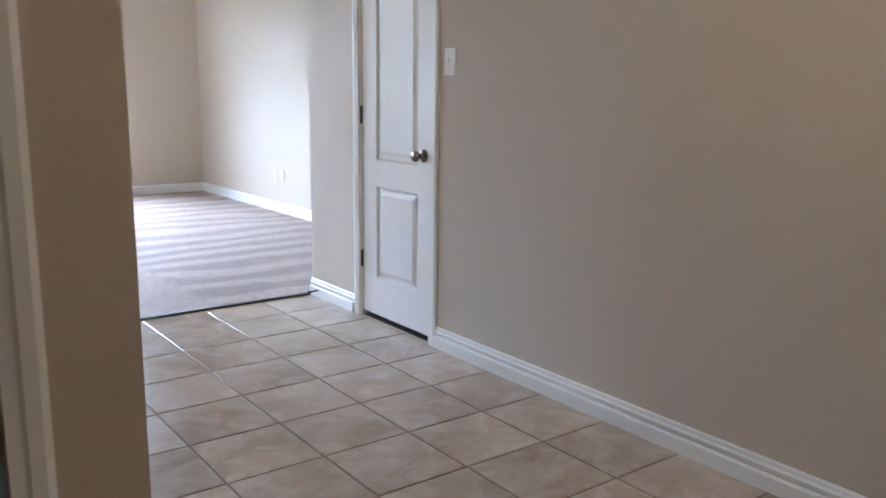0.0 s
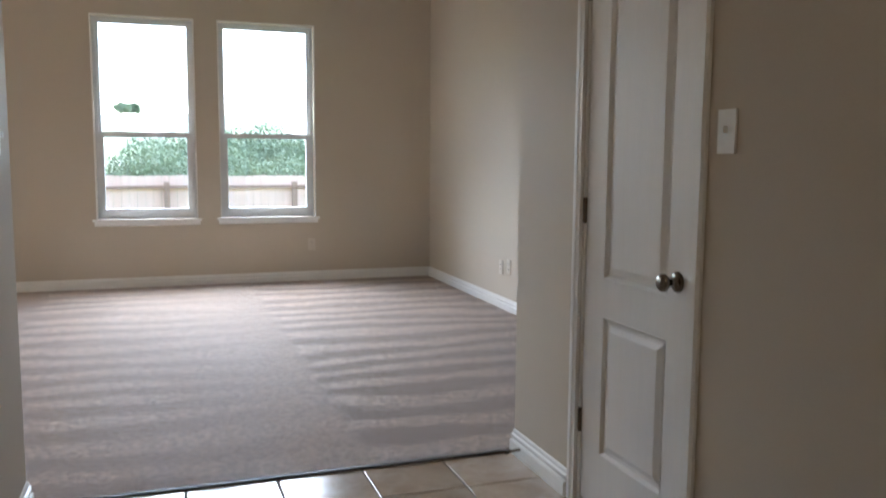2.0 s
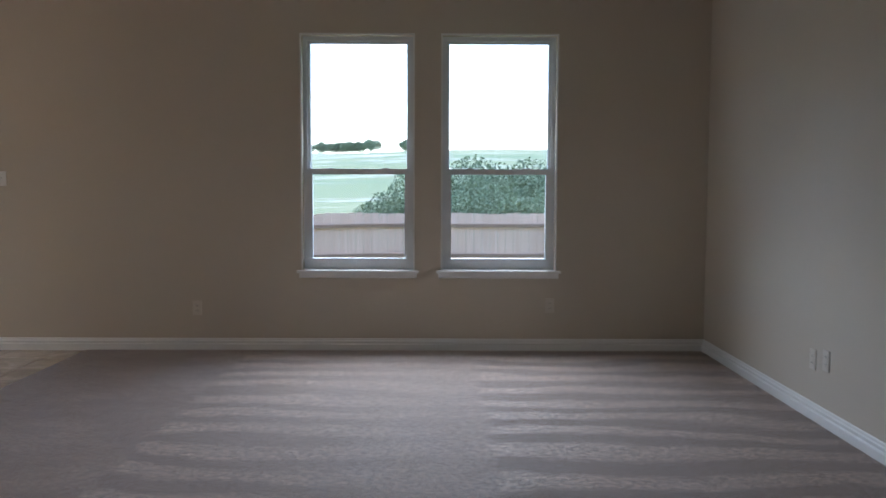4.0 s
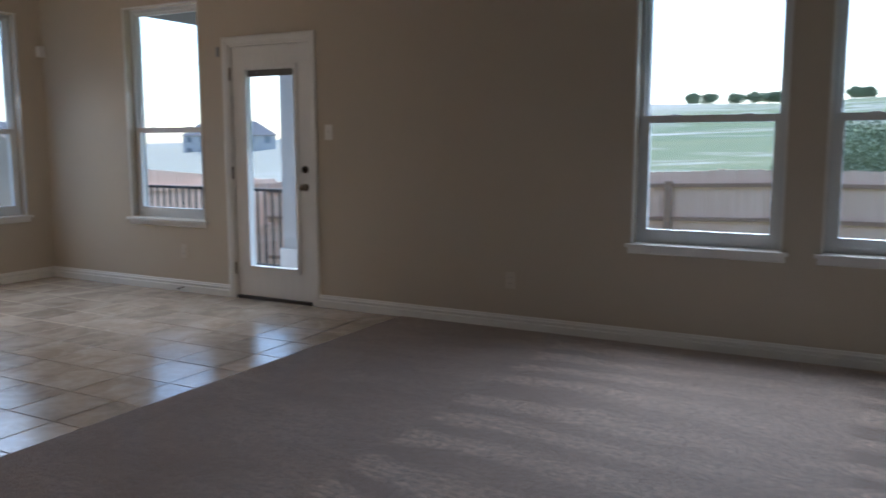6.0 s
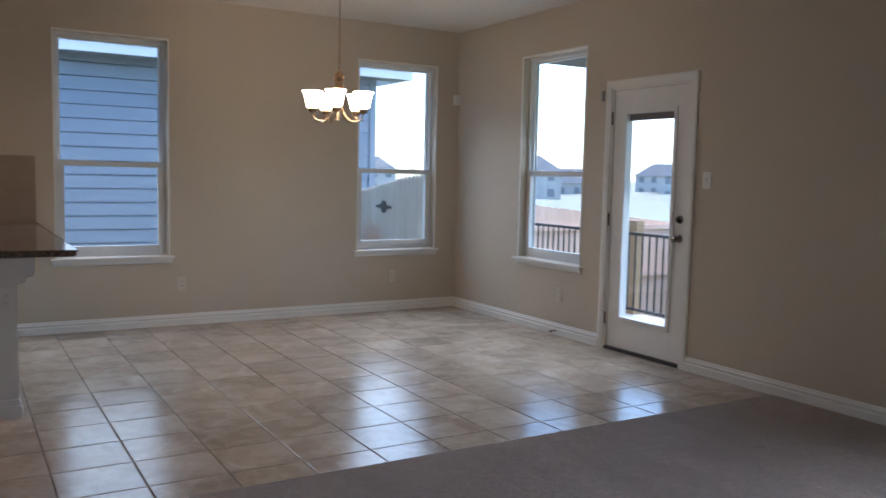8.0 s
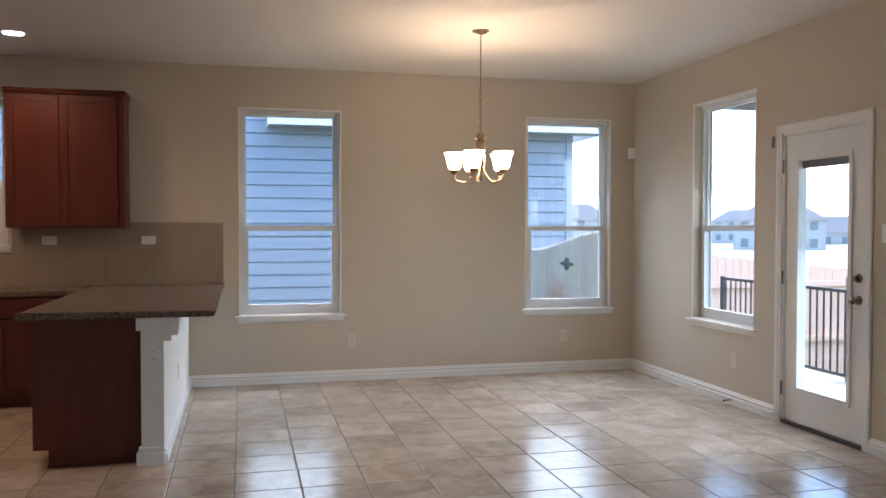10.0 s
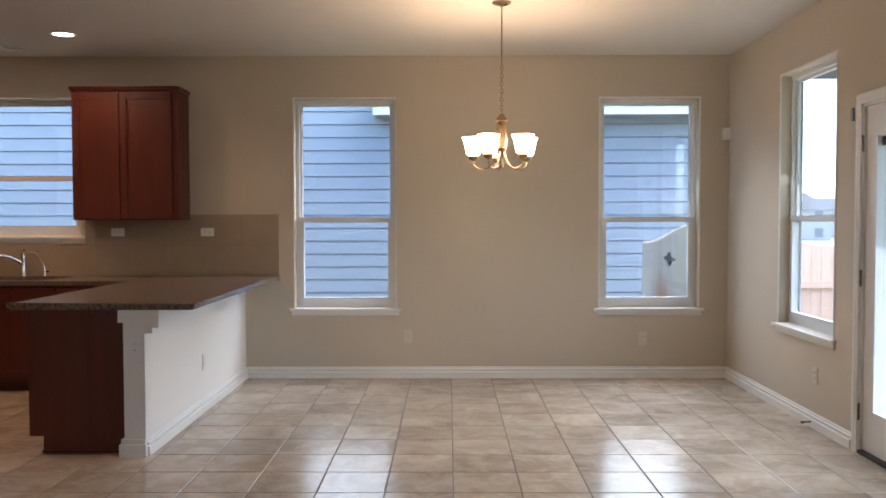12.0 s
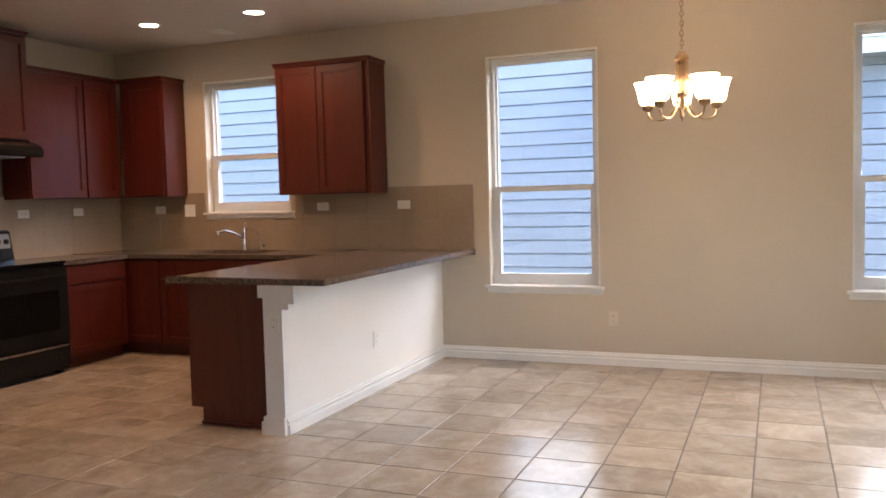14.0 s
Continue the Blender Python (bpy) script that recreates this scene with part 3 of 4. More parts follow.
def hall_door():
    u0, u1, z1 = -6.274, -5.66, 2.03
    root = structure("door_2", cells(on_hall, u0, u1, -0.05, -0.024, 0.03, z1, []), DOORPAINT, "closed white two-panel closet door with an arched upper panel", "closet door", 0.002)
    pa, pb = u0 + 0.112, u1 - 0.127
    panels = [(pa, pb, 0.225, 0.72, False), (pa, pb, 0.845, 1.89, True)]
    # stiles and rails round the sunk panels, moulded in one skin
    for nm, a, b, c, d in (("stile", u0, pa, 0.03, z1), ("stile", pb, u1, 0.03, z1), ("bottom_rail", pa, pb, 0.03, 0.225), ("lock_rail", pa, pb, 0.72, 0.845)):
        part(nm, wbox(on_hall, a, b, -0.024, -0.010, c, d), DOORPAINT, root)
    top = outline(*panels[1])[1:]
    bm = bmesh.new()
    front, back = [[bm.verts.new(on_hall(u, dd, z)) for u, z in [(pb, z1), (pa, z1), *reversed(top[1:])]] for dd in (-0.010, -0.024)]
    n = len(front)
    for i in range(n):
        bm.faces.new([front[i], front[(i + 1) % n], back[(i + 1) % n], back[i]])
    bm.faces.new(front), bm.faces.new(back)
    part("top_rail", bm, DOORPAINT, root)
    for a, b, c, d, arch in panels:
        # a cove down from the face, a flat groove, and the field that rises from it
        bm = bmesh.new()
        rings = [[bm.verts.new(on_hall(u, dd, z)) for u, z in outline(a, b, c, d, arch, k)] for k, dd in ((0.0, -0.0095), (0.004, -0.0085), (0.009, -0.0125), (0.014, -0.0215), (0.022, -0.0225), (0.028, -0.0215), (0.046, -0.0125), (0.05, -0.0118))]
        n = len(rings[0])
        for lo, hi in zip(rings, rings[1:]):
            for i in range(n):
                bm.faces.new([lo[i], lo[(i + 1) % n], hi[(i + 1) % n], hi[i]])
        bm.faces.new(rings[-1])
        part("panel", bm, DOORPAINT, root)
    casing(root, on_hall, HDOOR[0], HDOOR[1], HDOOR[3], 0.055)
    part("jamb", cells(on_hall, HDOOR[0], HDOOR[1], -0.119, -0.001, 0, HDOOR[3], [(HDOOR[0] + 0.012, HDOOR[1] - 0.012, -1, HDOOR[3] - 0.013)]), TRIM, root)
    knob(root, on_hall, -6.213, 0.9, -0.010)
    for z in (0.317, 1.075, 1.84):
        part("hinge", tube([on_hall(-5.6555, -0.004, z - 0.045), on_hall(-5.6555, -0.004, z + 0.045)], 0.008), NICKEL, root)
    structure("closet_back", box(HALL_R + 0.12, HALL_R + 0.16, -6.5, -5.5, 0, 2.2), WALL, "plain closet interior behind the door", "wall")
    # dark strip on the floor paints the shade of the gap below the door
    part("gap_shade", wbox(on_hall, u0, u1, -0.05, -0.012, 0.0005, 0.004), DARKSTRIP, root)


hall_door()

# foyer door, in its casing
foyer_at = lambda u, d, z: (u, FOYER - d, z)
fd = structure("door_3", cells(foyer_at, 4.765, 5.597, -0.05, -0.014, 0.012, 2.035, []), DOORPAINT, "closed white door in the foyer wall", "door", 0.002)
casing(fd, foyer_at, 4.75, 5.61, 2.05)


# kitchen
def cabinet_front(parent, at, u0, u1, d, z0, z1, name="door"):
    """A recessed-panel front: frame, inset field and an inner bead."""
    w = 0.058
    f = part(name, ring(at, u0, u1, d, d + 0.02, z0, z1, w), CHERRY, parent, bevel=0.003)
    part("field", wbox(at, u0 + w - 0.004, u1 - w + 0.004, d + 0.002, d + 0.011, z0 + w - 0.004, z1 - w + 0.004), CHERRY, f)
    part("bead", ring(at, u0 + w - 0.001, u1 - w + 0.001, d + 0.011, d + 0.0165, z0 + w - 0.001, z1 - w + 0.001, 0.008), CHERRY, f)
    return f


def wall_cabinet(at, u0, u1, depth, z0, z1, label, fronts, crown=True, base_d=0.002):
    c = at((u0 + u1) / 2, depth / 2, z0)
    root = thing("wall_cabinet", *c, label, "wall cabinet", "upper kitchen cabinets")
    part("body", wbox(at, u0, u1, base_d, depth - 0.022, z0, z1), CHERRY, root, bevel=0.002)
    for a, b in fronts:
        cabinet_front(root, at, a, b, depth - 0.021, z0 + 0.01, z1 - 0.03)
    if crown:
        part("crown", extrude(at, [(base_d, z1 - 0.02), (depth + 0.002, z1 - 0.02), (depth + 0.006, z1 - 0.008), (depth + 0.02, z1 + 0.006), (depth + 0.02, z1 + 0.014), (base_d, z1 + 0.014)], u0 - 0.006, u1 + 0.012), CHERRY, root)
    return root


wall_cabinet(on_west, -5.65, -4.745, 0.31, 1.405, 2.515, "cherry wall cabinet with two doors beside the sink window", [(-5.643, -5.245), (-5.238, -4.80)])
wall_cabinet(on_west, -7.38, -6.87, 0.31, 1.425, 2.515, "cherry corner wall cabinet beside the sink window", [(-7.3, -6.9)])
wall_cabinet(on_back, 0.313, 0.735, 0.33, 1.425, 2.515, "narrow cherry wall cabinet in the corner", [(0.36, 0.725)])
wall_cabinet(on_back, 0.737, 1.345, 0.33, 1.425, 2.515, "cherry wall cabinet beside the range hood", [(0.745, 1.335)])
wall_cabinet(on_back, 1.347, 2.13, 0.37, 1.905, 2.775, "taller cherry cabinet above the range hood", [(1.355, 1.735), (1.741, 2.12)])
wall_cabinet(on_back, 2.132, 2.9, 0.33, 1.425, 2.515, "cherry wall cabinet past the range hood", [(2.14, 2.51), (2.516, 2.89)])


def base_cabinet(at, u0, u1, depth, label, drawer=True, doors=1, d0=0.002):
    c = at((u0 + u1) / 2, depth / 2, 0)
    root = thing("base_cabinet", *c, label, "base cabinet", "lower kitchen cabinets")
    part("body", wbox(at, u0, u1, d0, depth - 0.022, 0.1, 0.872), CHERRY, root, bevel=0.002)
    part("toe_kick", wbox(at, u0, u1, d0, depth - 0.085, 0.0, 0.1), CHERRY, root)
    top = 0.86
    if drawer:
        part("drawer", wbox(at, u0 + 0.008, u1 - 0.008, depth - 0.021, depth - 0.001, 0.71, 0.855), CHERRY, root, bevel=0.004)
        top = 0.695
    w = (u1 - u0 - 0.01) / doors
    for k in range(doors):
        cabinet_front(root, at, u0 + 0.006 + k * w, u0 + 0.004 + (k + 1) * w, depth - 0.021, 0.115, top)
    return root


base_cabinet(on_back, 0.655, 1.36, 0.645, "cherry base cabinet with drawer beside the range", doors=1)
base_cabinet(on_back, 2.14, 2.9, 0.645, "cherry base cabinet past the range", doors=2)
base_cabinet(on_west, -7.705, -6.72, 0.625, "cherry corner base cabinet", drawer=False)
base_cabinet(on_west, -6.718, -5.66, 0.625, "cherry sink base cabinet", doors=2)
base_cabinet(on_west, -5.658, -5.02, 0.625, "cherry base cabinet joining the peninsula", doors=1)

peninsula = thing("peninsula_cabinet", 1.4, -4.7, 0, "cherry peninsula cabinet with a plain end panel", "base cabinet", "lower kitchen cabinets")
pen_at = lambda u, d, z: (u, -4.392 - d, z)
part("body", wbox(pen_at, 0.63, 2.335, 0.002, 0.585, 0.1, 0.872), CHERRY, peninsula)
part("toe_kick", wbox(pen_at, 0.63, 2.335, 0.002, 0.5, 0.0, 0.1), CHERRY, peninsula)
for k in range(3):
    cabinet_front(peninsula, pen_at, 0.64 + k * 0.565, 1.195 + k * 0.565, 0.586, 0.115, 0.86)
part("end_panel", extrude(pen_at, [(0.002, 0.0), (0.52, 0.0), (0.52, 0.1), (0.605, 0.1), (0.605, 0.872), (0.002, 0.872)], 2.336, 2.354), CHERRY, peninsula, "plain cherry end panel", 0.002)
part("end_shoe", box(2.355, 2.368, -4.915, -4.416, 0.0, 0.018), CHERRY, peninsula, bevel=0.005)

KNEE = -4.262
structure("knee_wall", box(0, 2.40, -4.392, KNEE, 0, 0.874), plain("white_knee_wall", (0.78, 0.75, 0.70), (0.83, 0.80, 0.75), 1.5, 0.7, grain=140, bump=0.25, depth=0.0012),
          "white painted knee wall under the bar counter", "knee wall")
structure("baseboard", extrude(lambda u, d, z: (u, KNEE + d, z), BASE, 0.002, 2.43), TRIM, "white stepped wooden baseboard on the knee wall", "baseboard")
post = thing("bar_post", 2.43, -4.33, 0, "white wooden post with a stepped corbel under the counter end", "post")
part("shaft", box(2.401, 2.445, -4.385, KNEE + 0.003, 0.0, 0.80), TRIM, post, bevel=0.003)
part("plinth", box(2.402, 2.462, -4.413, -4.254, 0.0, 0.075), TRIM, post, bevel=0.005)
part("plinth_cap", box(2.403, 2.455, -4.402, -4.26, 0.075, 0.105), TRIM, post, bevel=0.009)
part("corbel", extrude(lambda u, d, z: (u, KNEE + d, z), [(0.0035, 0.735), (0.048, 0.735), (0.048, 0.767), (0.086, 0.767), (0.086, 0.80), (0.0035, 0.80)], 2.39, 2.444), TRIM, post, "stepped white corbel", 0.002)
part("capital", box(2.385, 2.455, -4.412, KNEE + 0.092, 0.80, 0.8735), TRIM, post, bevel=0.004)

# worktops and backsplash
flat = lambda u, d, z: (u, z, d)
structure("worktop", cells(flat, 0.001, 0.65, 0.875, 0.912, FRONT, -5.057, [(0.13, 0.53, -6.5, -5.75)]), GRANITE, "polished brown granite worktop with the sink", "worktop", 0.004)
structure("worktop_bar", cells(flat, 0.001, 2.463, 0.875, 0.912, -5.056, -3.962, []), GRANITE, "polished brown granite bar top on the peninsula", "worktop", 0.008)
structure("worktop_range", cells(flat, 0.651, 1.362, 0.875, 0.912, FRONT, FRONT + 0.665, []), GRANITE, "polished brown granite worktop beside the range", "worktop", 0.004)
structure("worktop_end", cells(flat, 2.138, 2.9, 0.875, 0.912, FRONT, FRONT + 0.665, []), GRANITE, "polished brown granite worktop past the range", "worktop", 0.004)
splash_w = structure("backsplash_west", cells(on_west, FRONT, -3.965, 0.0005, 0.004, 0.913, 1.45, [(KW[0] - 0.045, KW[1] + 0.045, KW_Z[0] - 0.07, 3)]), GROUT, "tan stone-look tile backsplash behind the sink", "backsplash")
splash_b = structure("backsplash_back", cells(on_back, 0.012, 2.9, 0.0005, 0.004, 0.913, 1.9, [(0, 1.34, 1.43, 3), (2.14, 3, 1.43, 3)]), GROUT, "tan stone-look tile backsplash behind the range", "backsplash")
SPLIT = 0.325
for parent, at, lo, hi in ((splash_w, on_west, FRONT + 0.012, -3.965), (splash_b, on_back, 0.012, 2.9)):
    n = math.ceil((hi - lo) / SPLIT)
    for k in range(n):
        for j, (z0, z1) in enumerate(((0.913, 1.182), (1.1835, 1.452))):
            a, b = hi - (k + 1) * SPLIT + 0.001, hi - k * SPLIT - 0.0005
            a = max(a, lo)
            if at is on_west and a < KW[1] + 0.045 and b > KW[0] - 0.045 and z1 > KW_Z[0] - 0.07:
                if a > KW[0] - 0.045 and b < KW[1] + 0.045:
                    z1 = KW_Z[0] - 0.071
                elif b > KW[1] + 0.045:
                    a = KW[1] + 0.046
                else:
                    b = KW[0] - 0.046
            part("tile", wbox(at, a, b, 0.004, 0.011, z0, z1), SPLASH, parent)

sink = thing("kitchen_sink", 0.33, -6.12, 0.7, "stainless undermount kitchen sink", "sink")
part("basin", cells(flat, 0.125, 0.535, 0.70, 0.874, -6.505, -5.745, [(0.14, 0.52, -6.49, -5.76)]), STEEL, sink)
part("bottom", box(0.126, 0.534, -6.504, -5.746, 0.69, 0.70), STEEL, sink)

faucet = thing("kitchen_faucet", 0.085, -6.19, 0.912, "chrome single-lever kitchen faucet behind the sink", "faucet")
part("base", lathe([(0.001, 0), (0.03, 0), (0.03, 0.008), (0.021, 0.03), (0.018, 0.14), (0.022, 0.155), (0.02, 0.19), (0.012, 0.205), (0.001, 0.207)], 0.085, -6.19, 0.912), CHROME, faucet, smooth=True)
part("spout", tube([(0.085, -6.2, 1.02), (0.11, -6.225, 1.05), (0.15, -6.275, 1.08), (0.19, -6.32, 1.095), (0.215, -6.355, 1.088), (0.226, -6.37, 1.07)], 0.013, 12, resample=6), CHROME, faucet, smooth=True)
part("spray_head", lathe([(0.001, 0), (0.018, 0), (0.022, 0.02), (0.016, 0.05), (0.001, 0.052)], 0.226, -6.372, 1.045), CHROME, faucet, smooth=True)
part("lever", tube([(0.085, -6.19, 1.11), (0.087, -6.185, 1.135), (0.094, -6.17, 1.152), (0.1, -6.155, 1.158)], 0.007, 10, resample=5), CHROME, faucet, smooth=True)
tap = thing("filter_tap", 0.085, -6.0, 0.912, "thin chrome gooseneck tap with a dark lever beside the faucet", "faucet")
part("base", lathe([(0.001, 0), (0.022, 0), (0.02, 0.008), (0.011, 0.016), (0.010, 0.045), (0.001, 0.047)], 0.085, -6.0, 0.912), CHROME, tap, smooth=True)
part("spout", tube([(0.085, -6.0, 0.95), (0.087, -6.008, 1.0), (0.092, -6.04, 1.075), (0.098, -6.085, 1.118), (0.105, -6.125, 1.118), (0.11, -6.145, 1.095)], 0.0065, 10, resample=6), CHROME, tap, smooth=True)
part("lever", tube([(0.085, -5.992, 0.95), (0.088, -5.965, 0.957)], 0.006, 8), BLACK, tap, "dark lever", smooth=True)

# the range and its hood
stove = thing("kitchen_range", 1.75, -7.37, 0, "black freestanding electric kitchen range", "range")
sx0, sx1, sy0, sy1 = 1.368, 2.13, FRONT + 0.02, -7.045
part("body", box(sx0, sx1, sy0, sy1, 0.03, 0.9), BLACK, stove, bevel=0.004)
part("cooktop", box(sx0 - 0.002, sx1 + 0.002, sy0, sy1 + 0.02, 0.9, 0.918), BLACKGLASS, stove, bevel=0.005)
guard = part("backguard", extrude(lambda u, d, z: (u, FRONT + 0.02 + d, z), [(0, 0.918), (0.10, 0.918), (0.085, 1.0), (0.06, 1.155), (0.03, 1.17), (0, 1.17)], sx0, sx1), BLACK, stove, bevel=0.004)
part("control_panel", extrude(lambda u, d, z: (u, FRONT + 0.02 + d, z), [(0.085, 1.02), (0.088, 1.02), (0.068, 1.14), (0.065, 1.14)], sx0 + 0.02, sx1 - 0.02), GREYPANEL, guard, "grey control panel")
for u in (1.43, 1.51, 1.99, 2.07):
    part("dial", lathe([(0.001, 0), (0.022, 0), (0.02, 0.02), (0.001, 0.022)], u, FRONT + 0.096, 1.075, "Y", 16), BLACK, guard, smooth=True)
oven = part("oven_door", box(sx0 + 0.004, sx1 - 0.004, sy1, sy1 + 0.035, 0.26, 0.87), BLACK, stove, bevel=0.008)
part("oven_window", box(sx0 + 0.1, sx1 - 0.1, sy1 + 0.035, sy1 + 0.038, 0.37, 0.69), BLACKGLASS, oven)
part("oven_handle", tube([(sx0 + 0.06, sy1 + 0.035, 0.8), (sx0 + 0.06, sy1 + 0.075, 0.8), (sx1 - 0.06, sy1 + 0.075, 0.8), (sx1 - 0.06, sy1 + 0.035, 0.8)], 0.013, 10), BLACK, oven)
drawer = part("storage_drawer", box(sx0 + 0.004, sx1 - 0.004, sy1, sy1 + 0.03, 0.06, 0.25), BLACK, stove, bevel=0.008)
part("drawer_trim", box(sx0 + 0.03, sx1 - 0.03, sy1 + 0.03, sy1 + 0.04, 0.222, 0.236), STEEL, drawer, bevel=0.003)
for u in (sx0 + 0.05, sx1 - 0.05):
    part("foot", box(u - 0.02, u + 0.02, sy0 + 0.05, sy1 - 0.03, 0.0, 0.03), BLACK, stove)
hood = thing("range_hood", 1.74, -7.45, 1.75, "black under-cabinet range hood with a rounded front", "range hood")
part("canopy", extrude(lambda u, d, z: (u, FRONT + d, z), [(0.012, 1.765), (0.48, 1.765), (0.5, 1.78), (0.5, 1.815), (0.47, 1.855), (0.40, 1.885), (0.34, 1.9), (0.012, 1.9)], 1.352, 2.126), BLACK, hood, bevel=0.006)
part("filter", box(1.45, 2.03, FRONT + 0.1, FRONT + 0.4, 1.758, 1.765), STEEL, hood)


# electrical plates
def plate(name, at, u, z, label, category, wide=0.072, high=0.116, kind="outlet", sideways=False):
    tone = IVORY if "low on" in label else KNEEPLATE if "knee" in label else PLASTIC
    c = at(u, 0, z)
    root = thing(name, *c, label, category, category + " plates")
    w, h = (high, wide) if sideways else (wide, high)
    d0 = 0.011 if sideways else 0.0
    body = part("plate", wbox(at, u - w / 2, u + w / 2, d0, d0 + 0.006, z - h / 2, z + h / 2), tone, root, bevel=0.003)
    if kind == "outlet":
        for s in (-0.02, 0.02):
            a, b = (u + s, z) if sideways else (u, z + s)
            k = 0.014
            face = part("socket", wbox(at, a - k, a + k, d0 + 0.006, d0 + 0.008, b - k, b + k), tone, root, bevel=0.002)
            for q in (-0.006, 0.006):
                aa, bb = (a, b + q) if sideways else (a + q, b)
                part("slot", wbox(at, aa - 0.0015, aa + 0.0015, d0 + 0.008, d0 + 0.0085, bb - 0.004, bb + 0.004), DARKSTRIP, face)
    else:
        n = max(1, round(wide / 0.055) if wide > 0.1 else 1)
        for k in range(n):
            uu = u + (k - (n - 1) / 2) * 0.046
            part("toggle", wbox(at, uu - 0.005, uu + 0.005, d0 + 0.006, d0 + 0.02, z - 0.004, z + 0.014), tone, root, bevel=0.002)
    return root


OUT = "ivory duplex outlet low on the wall"
for at, u, z in ((on_north, 4.877, 0.344), (on_north, 7.712, 0.37), (on_north, 1.767, 0.355), (on_west, -2.82, 0.37), (on_west, -0.743, 0.347), (on_east, -2.11, 0.368), (on_east, -1.95, 0.345)):
    plate("outlet", at, u, z, OUT, "outlet")
plate("outlet", lambda u, d, z: (u, KNEE + d, z), 1.27, 0.366, "ivory duplex outlet on the knee wall", "outlet")
plate("outlet", lambda u, d, z: (2.445 + d, u, z), -4.315, 0.655, "white duplex outlet on the bar post", "outlet")
for u in (-7.198, -5.384, -4.59):
    plate("outlet", on_west, u, 1.297, "white sideways outlet on the backsplash", "outlet", sideways=True)
plate("light_switch", lambda u, d, z: (d + 0.011, u, z), -6.846, 1.286, "white double switch on the backsplash", "switch", wide=0.116, kind="switch")
for u in (1.162, 0.555):
    plate("outlet", on_back, u, 1.30, "white sideways outlet on the backsplash", "outlet", sideways=True)
plate("light_switch", on_hall, -6.422, 1.33, "white single toggle switch beside the closet door", "switch", kind="switch")
plate("light_switch", lambda u, d, z: (HALL_L + d, u, z), -5.37, 1.313, "white triple toggle switch on the hall wall", "switch", wide=0.162, kind="switch")
plate("light_switch", on_north, 3.344, 1.375, "white switch beside the patio door", "switch", kind="switch")
sensor = thing("motion_sensor", 0.03, -0.03, 2.15, "small white alarm sensor high in the corner", "sensor")
part("case", box(0.0005, 0.05, -0.06, -0.0005, 2.10, 2.20), PLASTIC, sensor, bevel=0.01)
part("window", box(0.0505, 0.052, -0.045, -0.015, 2.12, 2.15), PLASTIC, sensor)
chime = thing("door_contact", 2.235, -0.008, 2.03, "small grey door alarm contact beside the casing", "sensor")
part("case", box(2.225, 2.247, -0.014, 0.0, 1.995, 2.075), GREYPANEL, chime, bevel=0.003)
for at, u, z, nm in ((on_north, 1.757, 0.04, "doorstop"), (on_hall, -5.2, 0.045, "doorstop")):
    c = at(u, 0.02, z)
    stop = thing("door_stop", *c, "dark spring door stop on the baseboard", "door stop", "door stops")
    part("spring", tube([at(u, 0.016, z), at(u, 0.075, z - 0.004)], 0.006, 8), NICKEL, stop)
    part("tip", tube([at(u, 0.075, z - 0.004), at(u, 0.088, z - 0.005)], 0.009, 8), DARKSTRIP, stop)

# chandelier
CX, CY = 1.763, -2.107
chand = thing("chandelier", CX, CY, CEIL, "five-light antique brass chandelier with lit frosted glass shades", "chandelier")
part("canopy", lathe([(0.001, 0), (0.065, 0), (0.062, -0.008), (0.03, -0.02), (0.012, -0.026), (0.001, -0.03)], CX, CY, CEIL), BRASS, chand, smooth=True)
part("upper_rod", tube([(CX, CY, CEIL - 0.02), (CX, CY, CEIL - 0.42)], 0.004), BRASS, chand)
for k in range(12):
    zz = CEIL - 0.43 - k * 0.026
    bm = bmesh.new()
    pts = [(CX + (0.009 * math.cos(a) if k % 2 else 0), CY + (0 if k % 2 else 0.009 * math.cos(a)), zz + 0.017 * math.sin(a)) for a in [2 * math.pi * i / 10 for i in range(11)]]
    part("chain_link", tube(pts, 0.0028, 5), BRASS, chand)
HUB = 2.08
part("loop", lathe([(0.001, 0.03), (0.018, 0.025), (0.022, 0.01), (0.038, -0.005), (0.04, -0.02), (0.02, -0.028), (0.001, -0.03)], CX, CY, HUB), BRASS, chand, smooth=True)
part("column", lathe([(0.001, -0.028), (0.026, -0.028), (0.026, -0.2), (0.034, -0.208), (0.022, -0.24), (0.008, -0.29), (0.014, -0.31), (0.012, -0.33), (0.001, -0.338)], CX, CY, HUB), BRASS, chand, smooth=True)
for k in range(10):
    a = math.radians(36 * k)
    x, y = CX + 0.027 * math.cos(a), CY + 0.027 * math.sin(a)
    part("flute", tube([(x, y, HUB - 0.03), (x, y, HUB - 0.2)], 0.0075, 6), BRASS, chand, smooth=True)
